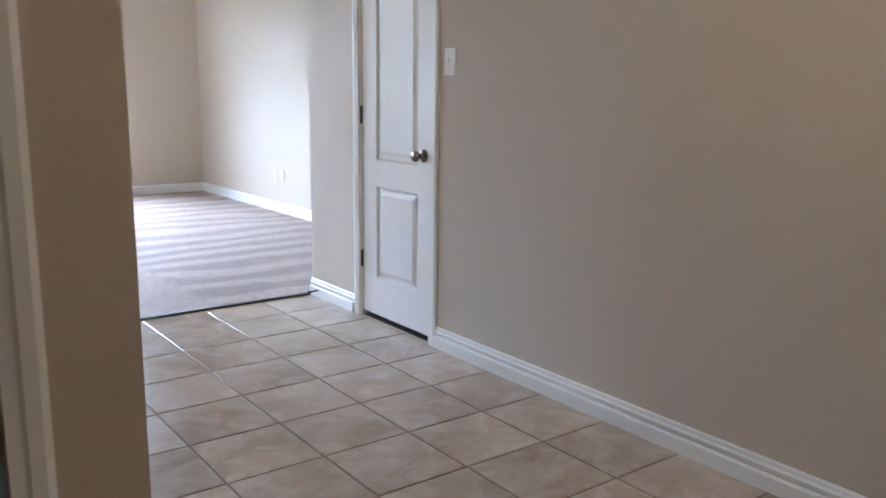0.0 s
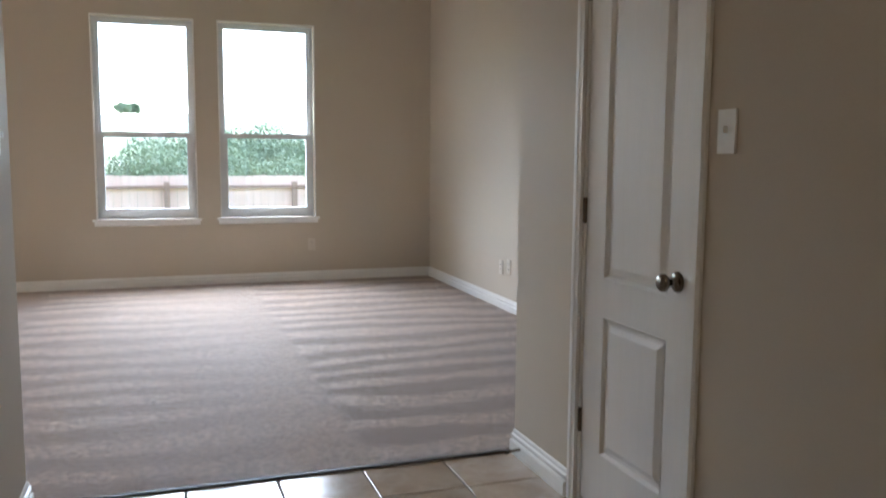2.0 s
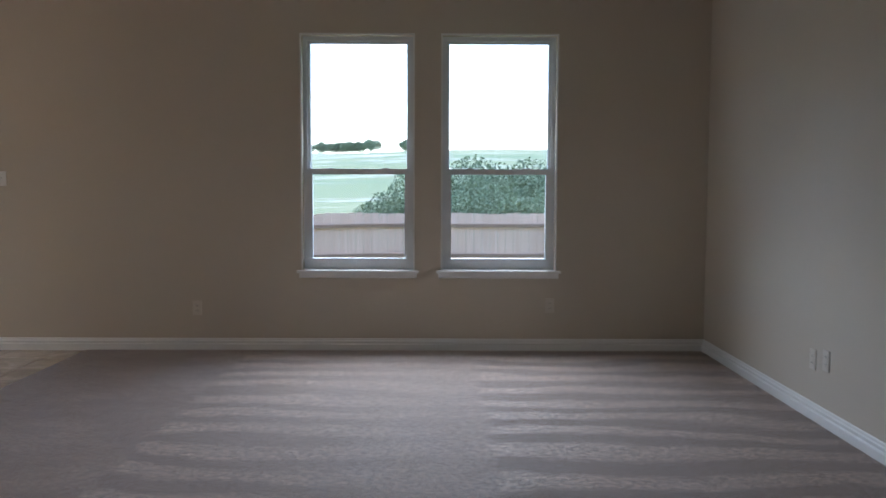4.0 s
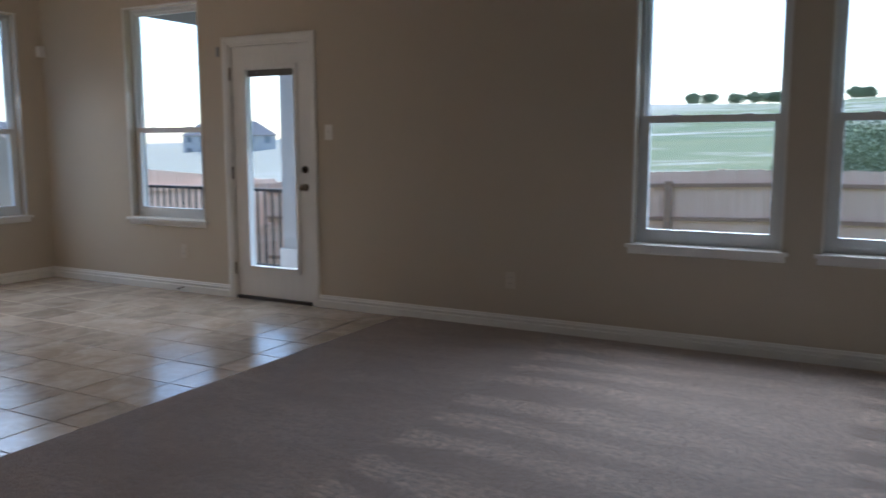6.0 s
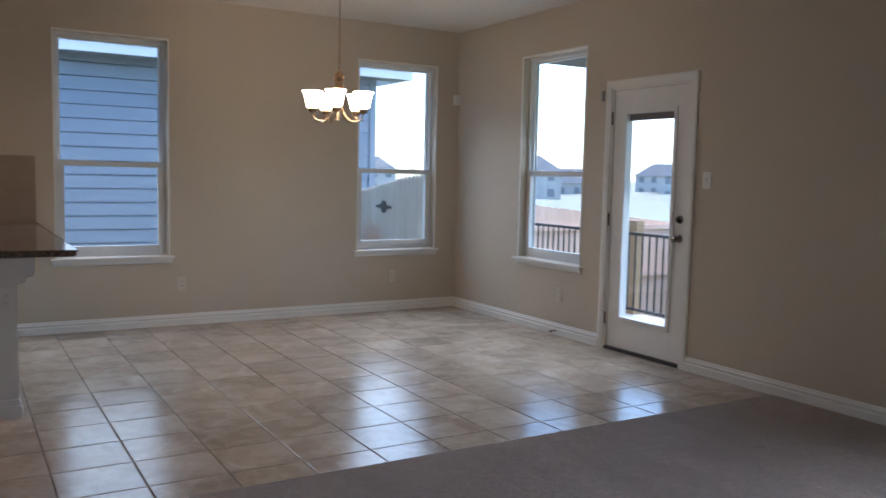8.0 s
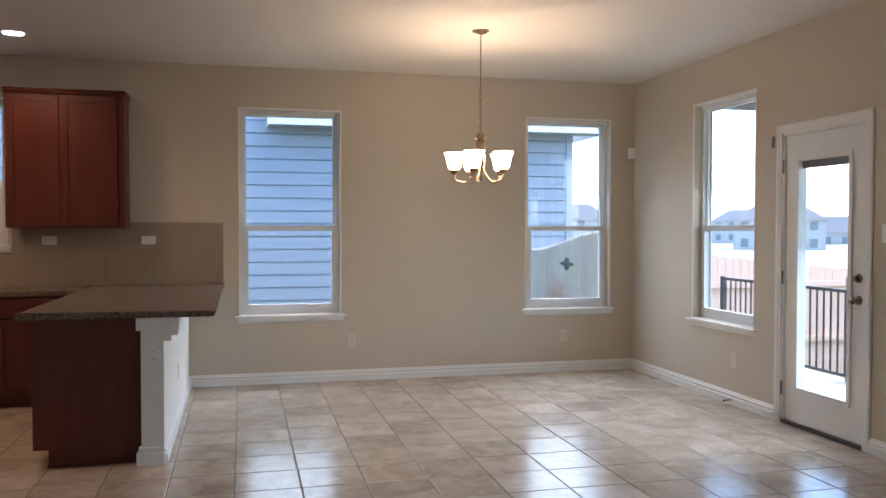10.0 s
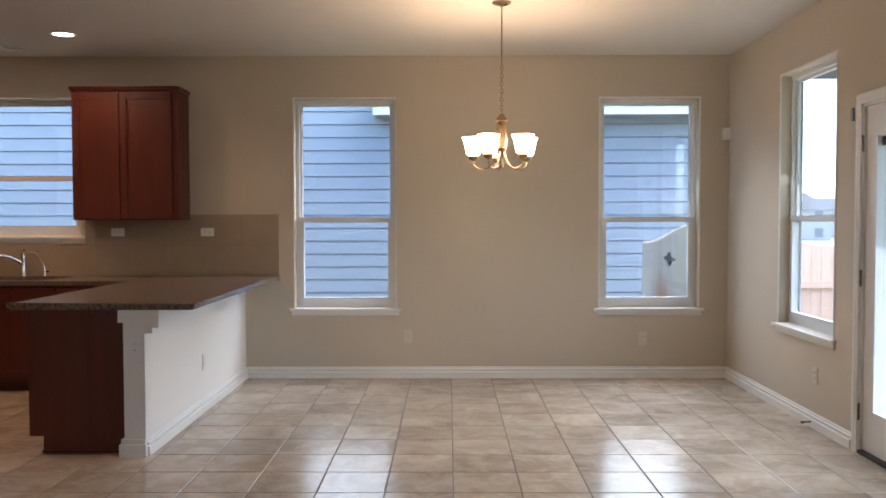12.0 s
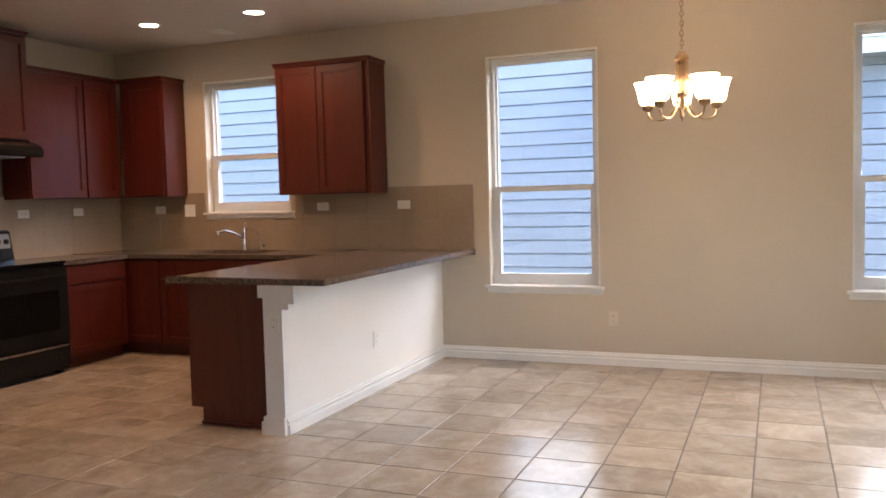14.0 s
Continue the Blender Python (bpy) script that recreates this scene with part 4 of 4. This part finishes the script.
for k in range(5):
    a = math.radians(42 + 72 * k)
    c, s = math.cos(a), math.sin(a)
    at5 = lambda r, h: (CX + r * c, CY + r * s, HUB + h)
    part("arm", tube([at5(0.015, -0.19), at5(0.04, -0.275), at5(0.10, -0.335), at5(0.172, -0.328), at5(0.192, -0.285)], 0.005, 8, resample=5), BRASS, chand, smooth=True)
    x, y, z = at5(0.192, -0.285)
    part("cup", lathe([(0.001, 0), (0.014, 0), (0.03, 0.012), (0.034, 0.03), (0.026, 0.04), (0.001, 0.042)], x, y, z), BRASS, chand, smooth=True)
    sh = lathe([(0.033, 0.04), (0.044, 0.046), (0.05, 0.075), (0.057, 0.115), (0.068, 0.146), (0.075, 0.157), (0.072, 0.158), (0.065, 0.147), (0.054, 0.115), (0.047, 0.075), (0.041, 0.05), (0.031, 0.044)], x, y, z, steps=24)
    part("shade", sh, SHADE, chand, "lit frosted bell shade", smooth=True)
    bulb = bpy.data.lights.new("bulb", "POINT")
    bulb.energy, bulb.color, bulb.shadow_soft_size = BULB_WATTS, (1.0, 0.47, 0.27), 0.035
    lamp = new("bulb_light", bulb)
    lamp.location = (x, y, z + 0.15)


# recessed ceiling lamps
def can_light(x, y):
    root = thing("recessed_light", x, y, CEIL, "lit white recessed ceiling light", "ceiling light", "recessed lights")
    part("trim_ring", lathe([(0.072, -0.001), (0.098, -0.001), (0.095, -0.007), (0.078, -0.009), (0.072, -0.004)], x, y, CEIL, steps=28), PLASTIC, root, smooth=True)
    part("lens", lathe([(0.001, -0.002), (0.073, -0.002), (0.073, -0.004), (0.001, -0.006)], x, y, CEIL, steps=28), LENS, root, "glowing lamp lens")
    data = bpy.data.lights.new("can", "SPOT")
    data.energy, data.color, data.shadow_soft_size, data.spot_size, data.spot_blend = CAN_WATTS, WARM, 0.06, radians(150), 0.6
    lamp = new("can_lamp", data)
    lamp.matrix_world = look((x, y, CEIL - 0.02), (x, y, 0))


# the two at x 2.55 are unseen, added for light towards the range
for x, y in ((0.89, -5.43), (0.91, -6.45), (2.55, -5.43), (2.55, -6.45)):
    can_light(x, y)
# round lamp out of view, added to brighten and warm the hall
hall_fill = thing("flush_ceiling_light", 6.7, -8.6, CEIL, "unseen round ceiling light added to brighten and warm the hall", "ceiling light")
part("base", lathe([(0.001, -0.001), (0.15, -0.001), (0.15, -0.02), (0.001, -0.02)], 6.7, -8.6, CEIL, steps=28), BRASS, hall_fill, smooth=True)
part("bowl", lathe([(0.14, -0.02), (0.145, -0.04), (0.11, -0.08), (0.05, -0.1), (0.001, -0.105)], 6.7, -8.6, CEIL, steps=28), BOWL, hall_fill, smooth=True)
data = bpy.data.lights.new("hall_fill_bulb", "POINT")
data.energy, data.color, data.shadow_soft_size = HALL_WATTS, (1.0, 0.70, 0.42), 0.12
lamp = new("hall_fill_bulb", data)
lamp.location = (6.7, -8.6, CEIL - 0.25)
vent = thing("ceiling_vent", 0.42, -6.1, CEIL, "small white louvred ceiling register", "ceiling vent")
part("frame", cells(flat, 0.30, 0.54, CEIL - 0.008, CEIL - 0.001, -6.17, -6.03, [(0.32, 0.52, -6.15, -6.05)]), PLASTIC, vent)
for k in range(6):
    part("slat", box(0.32, 0.52, -6.145 + k * 0.016, -6.139 + k * 0.016, CEIL - 0.008, CEIL - 0.002), PLASTIC, vent)


# outside
def land(x, y):
    """The lie of the land: a low yard that falls towards the west, and a long rise to the north."""
    z = -1.0 + 0.041 * (max(-22, min(x, 5)) - 5)
    r = math.hypot(x - 6, y)
    az = (x - 7) / max(y + 5, 1.0) if y > 0 else -9
    z += 15.2 * smooth((r - 25) / 270) * smooth((az + 0.9) / 0.45) * smooth((2.5 - az) / 1.5)
    return z + (0.5 * noise.noise((x * 0.02, y * 0.02, 0)) * smooth((r - 30) / 80))


def ground():
    bm = bmesh.new()
    steps = sorted({*[-900, -700, -500, -400, -320, -250, -190, -140, -100], *range(-80, 81, 5), *[100, 140, 190, 250, 320, 400, 500, 700, 900]})
    grid = [[bm.verts.new((x, y, land(x, y))) for x in steps] for y in steps]
    for j in range(len(steps) - 1):
        for i in range(len(steps) - 1):
            bm.faces.new([grid[j][i], grid[j][i + 1], grid[j + 1][i + 1], grid[j + 1][i]])
    structure("ground", bm, FIELD, "patchy dry and green field with bare earth", "ground")


ground()
structure("foundation", box(-0.14, RIGHT + 0.14, -10.7, 0.14, -2.2, -0.25), CONCRETE, "concrete slab foundation of the house", "foundation")
# eave out of view, added to hold high sun off the north windows
structure("shade_eave", box(-0.6, RIGHT + 0.6, 0.165, 0.62, 2.87, 3.1), SOFFIT, "grey boarded eave, added out of view to shade the north windows", "eave")
porch = structure("porch_floor", box(-2.6, 4.6, 0.165, 2.85, -2.3, -0.3), CONCRETE, "pale concrete porch slab", "porch")
# soffit grey darkened in colour to offset bright bounce on the underside
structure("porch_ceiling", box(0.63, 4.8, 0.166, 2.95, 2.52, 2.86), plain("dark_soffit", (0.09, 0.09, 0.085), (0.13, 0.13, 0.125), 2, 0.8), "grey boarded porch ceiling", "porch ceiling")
column = thing("porch_column", 1.15, 2.62, -0.3, "light grey stucco porch column on a white base", "column")
part("shaft", box(0.88, 1.36, 2.4, 2.84, 0.05, 2.86), STUCCO, column, bevel=0.01)
part("base", box(0.85, 1.39, 2.37, 2.848, -0.3, 0.05), FASCIA, column, bevel=0.01)


def railing():
    y = 2.62
    root = thing("porch_railing", -0.8, y, -0.3, "black iron porch railing with square balusters", "railing")
    part("top_rail", box(-2.55, 0.86, y - 0.022, y + 0.022, 0.70, 0.735), IRON, root, bevel=0.004)
    part("bottom_rail", box(-2.55, 0.86, y - 0.015, y + 0.015, -0.225, -0.195), IRON, root)
    shared = mesh_of(box(-0.008, 0.008, -0.008, 0.008, -0.2, 0.705), "baluster", IRON)
    for k in range(29):
        b = new("baluster", shared)
        b.location, b.parent, b.matrix_parent_inverse = (-2.45 + k * 0.115, y, 0), root, ORIGIN[root.name]
    for x in (0.835, -2.53):
        part("post", box(x - 0.022, x + 0.022, y - 0.022, y + 0.022, -0.3, 0.75), IRON, root)


railing()
stake = thing("wooden_post", -0.2, 2.78, -0.3, "plain unpainted wooden post behind the railing", "post")
part("shaft", box(-0.27, -0.13, 2.72, 2.84, -0.3, 0.87), POSTWOOD, stake, bevel=0.006)


def picket_mesh(w, h, material, ear=0.02):
    """A board with dog-eared corners, its foot at the origin."""
    bm = bmesh.new()
    shape = [(-w / 2, 0), (w / 2, 0), (w / 2, h - ear), (w / 2 - ear, h), (-w / 2 + ear, h), (-w / 2, h - ear)]
    a, b = [[bm.verts.new((x, y, z)) for x, z in shape] for y in (-0.008, 0.008)]
    for i in range(6):
        bm.faces.new([a[i], a[(i + 1) % 6], b[(i + 1) % 6], b[i]])
    bm.faces.new(a), bm.faces.new(b)
    return mesh_of(bm, "picket", material)


def back_fence():
    y = 8.3
    root = thing("wooden_fence", 0, y, -1.0, "weathered reddish cedar picket fence across the yard", "fence")
    shared = picket_mesh(0.138, 1.85, CEDAR)
    top = lambda x: 0.86 + 0.041 * (max(-22, min(x, 5)) - 5)
    for k in range(240):
        x = -16.0 + k * 0.1425
        b = new("picket", shared)
        b.location, b.parent, b.matrix_parent_inverse = (x, y + random.uniform(-0.003, 0.003), top(x) - 1.85 + random.uniform(-0.012, 0.012)), root, ORIGIN[root.name]
    x = -16.0
    while x < 18:
        e = x + 2.4
        for dz in (0.22, 0.76, 1.6):
            bm = bmesh.new()
            v = [bm.verts.new((xx, yy, top(xx) - dz + zz)) for xx in (x, e) for yy in (y - 0.075, y - 0.01) for zz in (-0.03, 0.03)]
            for f in ((0, 1, 3, 2), (4, 6, 7, 5), (0, 4, 5, 1), (2, 3, 7, 6), (0, 2, 6, 4), (1, 5, 7, 3)):
                bm.faces.new([v[i] for i in f])
            part("rail", bm, CEDARRAIL, root)
        part("post", box(x + 0.75, x + 0.85, y - 0.15, y - 0.056, top(x) - 2.2, top(x) - 0.12), CEDARRAIL, root)
        x = e


back_fence()


def side_gate():
    y = -0.12
    root = thing("gate_fence", -1.4, y, -0.9, "pale wooden side gate with a rising scalloped top", "fence")
    k = 0
    x = -2.6
    while x < -0.2:
        h = 1.14 + 0.24 * smooth((x + 2.6) / 2.2)
        me = picket_mesh(0.088, h + 1.3, GATEWOOD, 0.03)
        b = new("picket", me)
        b.location, b.parent, b.matrix_parent_inverse = (x, y, -1.3), root, ORIGIN[root.name]
        x += 0.0905
    for z in (-0.2, 0.55):
        part("rail", box(-2.64, -0.165, y + 0.009, y + 0.05, z - 0.045, z + 0.045), PALEWOOD, root)
    orn = thing("gate_ornament", -1.41, y - 0.012, 0.99, "black iron fleur ornament fixed on the gate", "ornament")
    bm = bmesh.new()
    ring_pts = []
    for i in range(32):
        a = 2 * math.pi * i / 32
        r = 0.5 + 0.5 * abs(math.cos(2 * a)) ** 3
        ring_pts.append((-1.41 + 0.21 * r * math.cos(a), 0.99 + 0.075 * r * math.sin(a)))
    f, g = [[bm.verts.new((px, yy, pz)) for px, pz in ring_pts] for yy in (y - 0.022, y - 0.0085)]
    for i in range(32):
        bm.faces.new([f[i], f[(i + 1) % 32], g[(i + 1) % 32], g[i]])
    bm.faces.new(f), bm.faces.new(g)
    part("leaf_plate", bm, IRON, orn)


side_gate()


def neighbour():
    X = -4.1
    root = thing("neighbour_house", X - 3, -6, -1.2, "blue-grey lap-sided neighbouring house with white fascia", "house")
    part("wall", box(X - 8, X - 0.045, -16, 0.95, -1.6, 2.8), SIDING, root)
    part("upper_wall", box(X - 7.5, X - 0.045, -16, -3.45, 2.8, 6.2), SIDING, root)
    lap = 0.178

    def board(length, h=0.166):
        bm = bmesh.new()
        prof = [(-0.024, 0), (0.022, 0), (0.012, h), (-0.024, h)]
        a, b = [[bm.verts.new((dx, yy, z)) for dx, z in prof] for yy in (0, length)]
        for i in range(4):
            bm.faces.new([a[i], a[(i + 1) % 4], b[(i + 1) % 4], b[i]])
        bm.faces.new(a), bm.faces.new(b)
        return mesh_of(bm, "siding_board", SIDING)
    low, high = board(16.95 - 1.0), board(16 - 3.45 - 1.0)
    z = -1.2
    while z < 6.0:
        b = new("siding_board", low if z < 2.75 else high)
        b.location, b.parent, b.matrix_parent_inverse = (X - 0.021, -15.0, z), root, ORIGIN[root.name]
        z += lap
    part("corner_trim", box(X - 0.05, X + 0.02, 0.952, 1.05, -1.4, 2.8), SIDING, root)
    part("soffit", box(X - 0.02, X + 0.42, -3.44, 1.42, 2.80, 2.815), SOFFIT, root)
    part("fascia", box(X + 0.42, X + 0.445, -3.46, 1.45, 2.79, 2.97), FASCIA, root, "white fascia board")
    part("end_fascia", box(X - 4, X + 0.42, 1.42, 1.445, 2.79, 2.97), FASCIA, root, "white fascia board")
    part("return_fascia", box(X, X + 0.42, -3.462, -3.44, 2.79, 2.97), FASCIA, root, "white fascia board")
    bm = bmesh.new()
    q = [(X + 0.5, -3.46, 2.97), (X + 0.5, 1.5, 2.97), (X - 3.5, 1.5, 4.9), (X - 3.5, -3.46, 4.9)]
    a, b = [bm.verts.new(p) for p in q], [bm.verts.new((p[0], p[1], p[2] + 0.04)) for p in q]
    for i in range(4):
        bm.faces.new([a[i], a[(i + 1) % 4], b[(i + 1) % 4], b[i]])
    bm.faces.new(a), bm.faces.new(b)
    part("roof", bm, SHINGLE, root, "dark asphalt shingle roof")
    part("vent", box(X - 0.01, X + 0.1, -2.75, -2.55, 3.12, 3.2), FASCIA, root)


neighbour()
side = thing("side_fence", -4.1, 4.5, -1.2, "weathered cedar fence of the neighbouring yard", "fence")
shared = picket_mesh(0.138, 2.2, CEDAR)
for k in range(48):
    b = new("picket", shared)
    b.location, b.rotation_euler, b.parent, b.matrix_parent_inverse = (-4.15, 1.2 + k * 0.1425, -1.0 - 0.014 * k), (0, 0, radians(90)), side, ORIGIN[side.name]
for z in (-0.4, 0.5):
    part("rail", box(-4.14, -4.09, 1.1, 8.2, z - 0.045, z + 0.045), CEDAR, side)


# far houses, trees and shrubs
def far_house(x, y, w, d, h, turn, label):
    z = land(x, y) - 0.5
    root = new("far_house")
    root.matrix_world = pose(x, y, z, 0, 0, turn)
    tagged(root, label, "house", "houses across the field")
    ORIGIN[root.name] = Matrix()
    part("wall", box(-w / 2, w / 2, -d / 2, d / 2, 0, h), FARWALL, root)
    bm = bmesh.new()
    o = 0.5
    pts = [(-w / 2 - o, -d / 2 - o, h), (w / 2 + o, -d / 2 - o, h), (w / 2 + o, d / 2 + o, h), (-w / 2 - o, d / 2 + o, h), (-w / 2 + d * 0.42, 0, h + d * 0.32), (w / 2 - d * 0.42, 0, h + d * 0.32)]
    v = [bm.verts.new(p) for p in pts]
    for f in ((0, 1, 5, 4), (1, 2, 5), (2, 3, 4, 5), (3, 0, 4), (3, 2, 1, 0)):
        bm.faces.new([v[i] for i in f])
    part("roof", bm, SHINGLE, root)
    n = max(2, int(w / 3))
    for k in range(n):
        for lev in range(1 if h < 4 else 2):
            c = -w / 2 + (k + 0.5) * w / n
            part("window", box(c - 0.6, c + 0.6, -d / 2 - 0.06, -d / 2 - 0.01, 1.0 + lev * 2.8, 2.4 + lev * 2.8), FARGLASS, root)


spots = [(-95, 70, 14, 9, 5.4, 55), (-112, 92, 16, 10, 3.2, 48), (-92, 104, 13, 9, 5.4, 40), (-120, 128, 18, 10, 5.4, 44), (-86, 122, 15, 9, 3.2, 36), (-104, 150, 16, 10, 5.4, 33),
         (-130, 60, 15, 9, 5.4, 62), (-140, 95, 15, 9, 5.4, 55), (-78, 150, 15, 9, 3.2, 28), (-110, 45, 14, 9, 5.4, 68), (-128, 24, 14, 9, 5.4, 78), (-70, 165, 14, 9, 5.4, 25)]
for hx, hy, *rest in spots:
    far_house(hx * 1.2, hy * 1.2, *rest, "far tract house with a dark hipped roof")


def foliage(rng, blobs, count, size):
    """Small leaf clumps scattered through several overlapping blobs."""
    verts, faces = [], []
    for i in range(count):
        bx, by, bz, r = blobs[rng.randrange(len(blobs))]
        d = Vector((rng.gauss(0, 1), rng.gauss(0, 1), rng.gauss(0, 1))).normalized() * r * rng.random() ** 0.4
        c = Vector((bx, by, bz)) + d
        a, b = Vector((rng.gauss(0, 1), rng.gauss(0, 1), rng.gauss(0, 1))).normalized(), Vector((rng.gauss(0, 1), rng.gauss(0, 1), rng.gauss(0, 1)))
        b = a.cross(b).normalized()
        s = size * rng.uniform(0.6, 1.3)
        n = len(verts)
        verts += [c - a * s, c + b * s * 0.6, c + a * s, c - b * s * 0.6]
        faces.append((n, n + 1, n + 2, n + 3))
    me = bpy.data.meshes.new("crown")
    me.from_pydata([tuple(v) for v in verts], [], faces)
    me.materials.append(LEAF)
    return me


def tree(name, seed, height, spread, label, group, count=900, size=0.25, bush=False):
    rng = random.Random(seed)
    root = thing(name, 0, 0, 0, label, "tree" if not bush else "shrub", group)
    blobs = []
    for k in range(9):
        a, r = rng.uniform(0, 6.28), spread * rng.uniform(0.1, 0.75)
        blobs.append((r * math.cos(a), r * math.sin(a), height * (rng.uniform(0.25, 0.82) if bush else rng.uniform(0.42, 0.7)), spread * rng.uniform(0.3, 0.5)))
    bm = lathe([(height * 0.035, -0.4), (height * 0.026, height * 0.25), (height * 0.012, height * 0.6), (0.01, height * 0.8)], 0, 0, 0, steps=8)
    trunk = part("trunk", bm, BARK, root)
    for bx, by, bz, r in blobs[:5]:
        part("limb", tube([(0, 0, height * 0.25), (bx * 0.5, by * 0.5, bz * 0.75), (bx, by, bz)], height * 0.009, 5, resample=3), BARK, root)
    crown = new("crown", foliage(rng, blobs, count, size))
    crown.parent = root
    crown["kind"] = "stuff"
    return root


oak = tree("tree", 3, 5.0, 3.8, "dark round-crowned oak on the far rise", "trees on the rise", 2200, 0.3)
first = True
rng = random.Random(8)
for k, (px, dist) in enumerate(((-0.21, 300), (-0.193, 305), (-0.165, 310), (-0.145, 300), (-0.125, 305), (-0.11, 298), (-0.098, 300), (-0.085, 290), (-0.043, 300), (-0.03, 304), (-0.28, 310), (-0.30, 300), (-0.33, 305), (-0.41, 300), (-0.45, 310), (-0.5, 290))):
    x, y = 7 + px * dist, dist - 5
    m = pose(x, y, land(x, y) + 0.1, 0, 0, k * 70)
    if first:
        oak.matrix_world = m
        first = False
    else:
        copy_thing(oak, m)
bush = tree("shrub", 5, 2.7, 2.0, "dense green brush behind the fence", "brush behind the fence", 20000, 0.05, True)
for k in range(26):
    row, i = divmod(k, 13)
    x, y = 4.0 + i * 1.15 + rng.uniform(-0.5, 0.5), 16.5 + row * 5 + rng.uniform(-1.5, 2.5)
    size = (0.6 + 1.0 * smooth((x - 4.0) / 2.2)) * (1.0 + 0.25 * row) * rng.uniform(0.88, 1.12)
    m = pose(x, y, land(x, y) - 0.2, 0, 0, rng.uniform(0, 360)) @ Matrix.Scale(size, 4)
    if k == 0:
        bush.matrix_world = m
    else:
        copy_thing(bush, m)


# floor tiles, piece by piece
def tile_field(parent, x0, x1, y0, y1, px, py, ax, ay, gap, skip):
    shared = {}

    def tile_mesh(w, d):
        key = (round(w, 3), round(d, 3))
        if key not in shared:
            bm = bmesh.new()
            e = 0.003
            rows = [[bm.verts.new(p) for p in ((-w / 2 + s, -d / 2 + s, z), (w / 2 - s, -d / 2 + s, z), (w / 2 - s, d / 2 - s, z), (-w / 2 + s, d / 2 - s, z))] for s, z in ((0, -0.0035), (0, -0.0015), (e, 0.0))]
            for a, b in zip(rows, rows[1:]):
                for i in range(4):
                    bm.faces.new([a[i], a[(i + 1) % 4], b[(i + 1) % 4], b[i]])
            bm.faces.new(rows[2])
            shared[key] = mesh_of(bm, "tile", TILE)
        return shared[key]
    i = math.floor((x0 - ax) / px)
    while ax + i * px < x1 - 0.02:
        j = math.floor((y0 - ay) / py)
        while ay + j * py < y1 - 0.02:
            a, b = max(x0, ax + i * px + gap / 2), min(x1, ax + (i + 1) * px - gap / 2)
            c, d = max(y0, ay + j * py + gap / 2), min(y1, ay + (j + 1) * py - gap / 2)
            if b - a > 0.02 and d - c > 0.02 and not skip((a + b) / 2, (c + d) / 2):
                t = new("tile", tile_mesh(b - a, d - c))
                t.location, t.parent = ((a + b) / 2, (c + d) / 2, random.uniform(-0.0005, 0.0003)), parent
            j += 1
        i += 1


tile_field(floor_dining, 0.0, EDGE - 0.002, FRONT, 0.0, 0.3445, 0.3525, 2.74, -2.44, 0.006,
           lambda x, y: (x < 2.3 and -4.9 < y < -4.45) or (x < 0.5 and y < -4.5) or (y < -7.3))
tile_field(floor_hall, 4.3, HALL_R, -10.6, SEAM - 0.012, 0.3415, 0.339, 6.686, -6.072, 0.006, lambda x, y: x < HALL_L - 0.13 and y > FOYER)
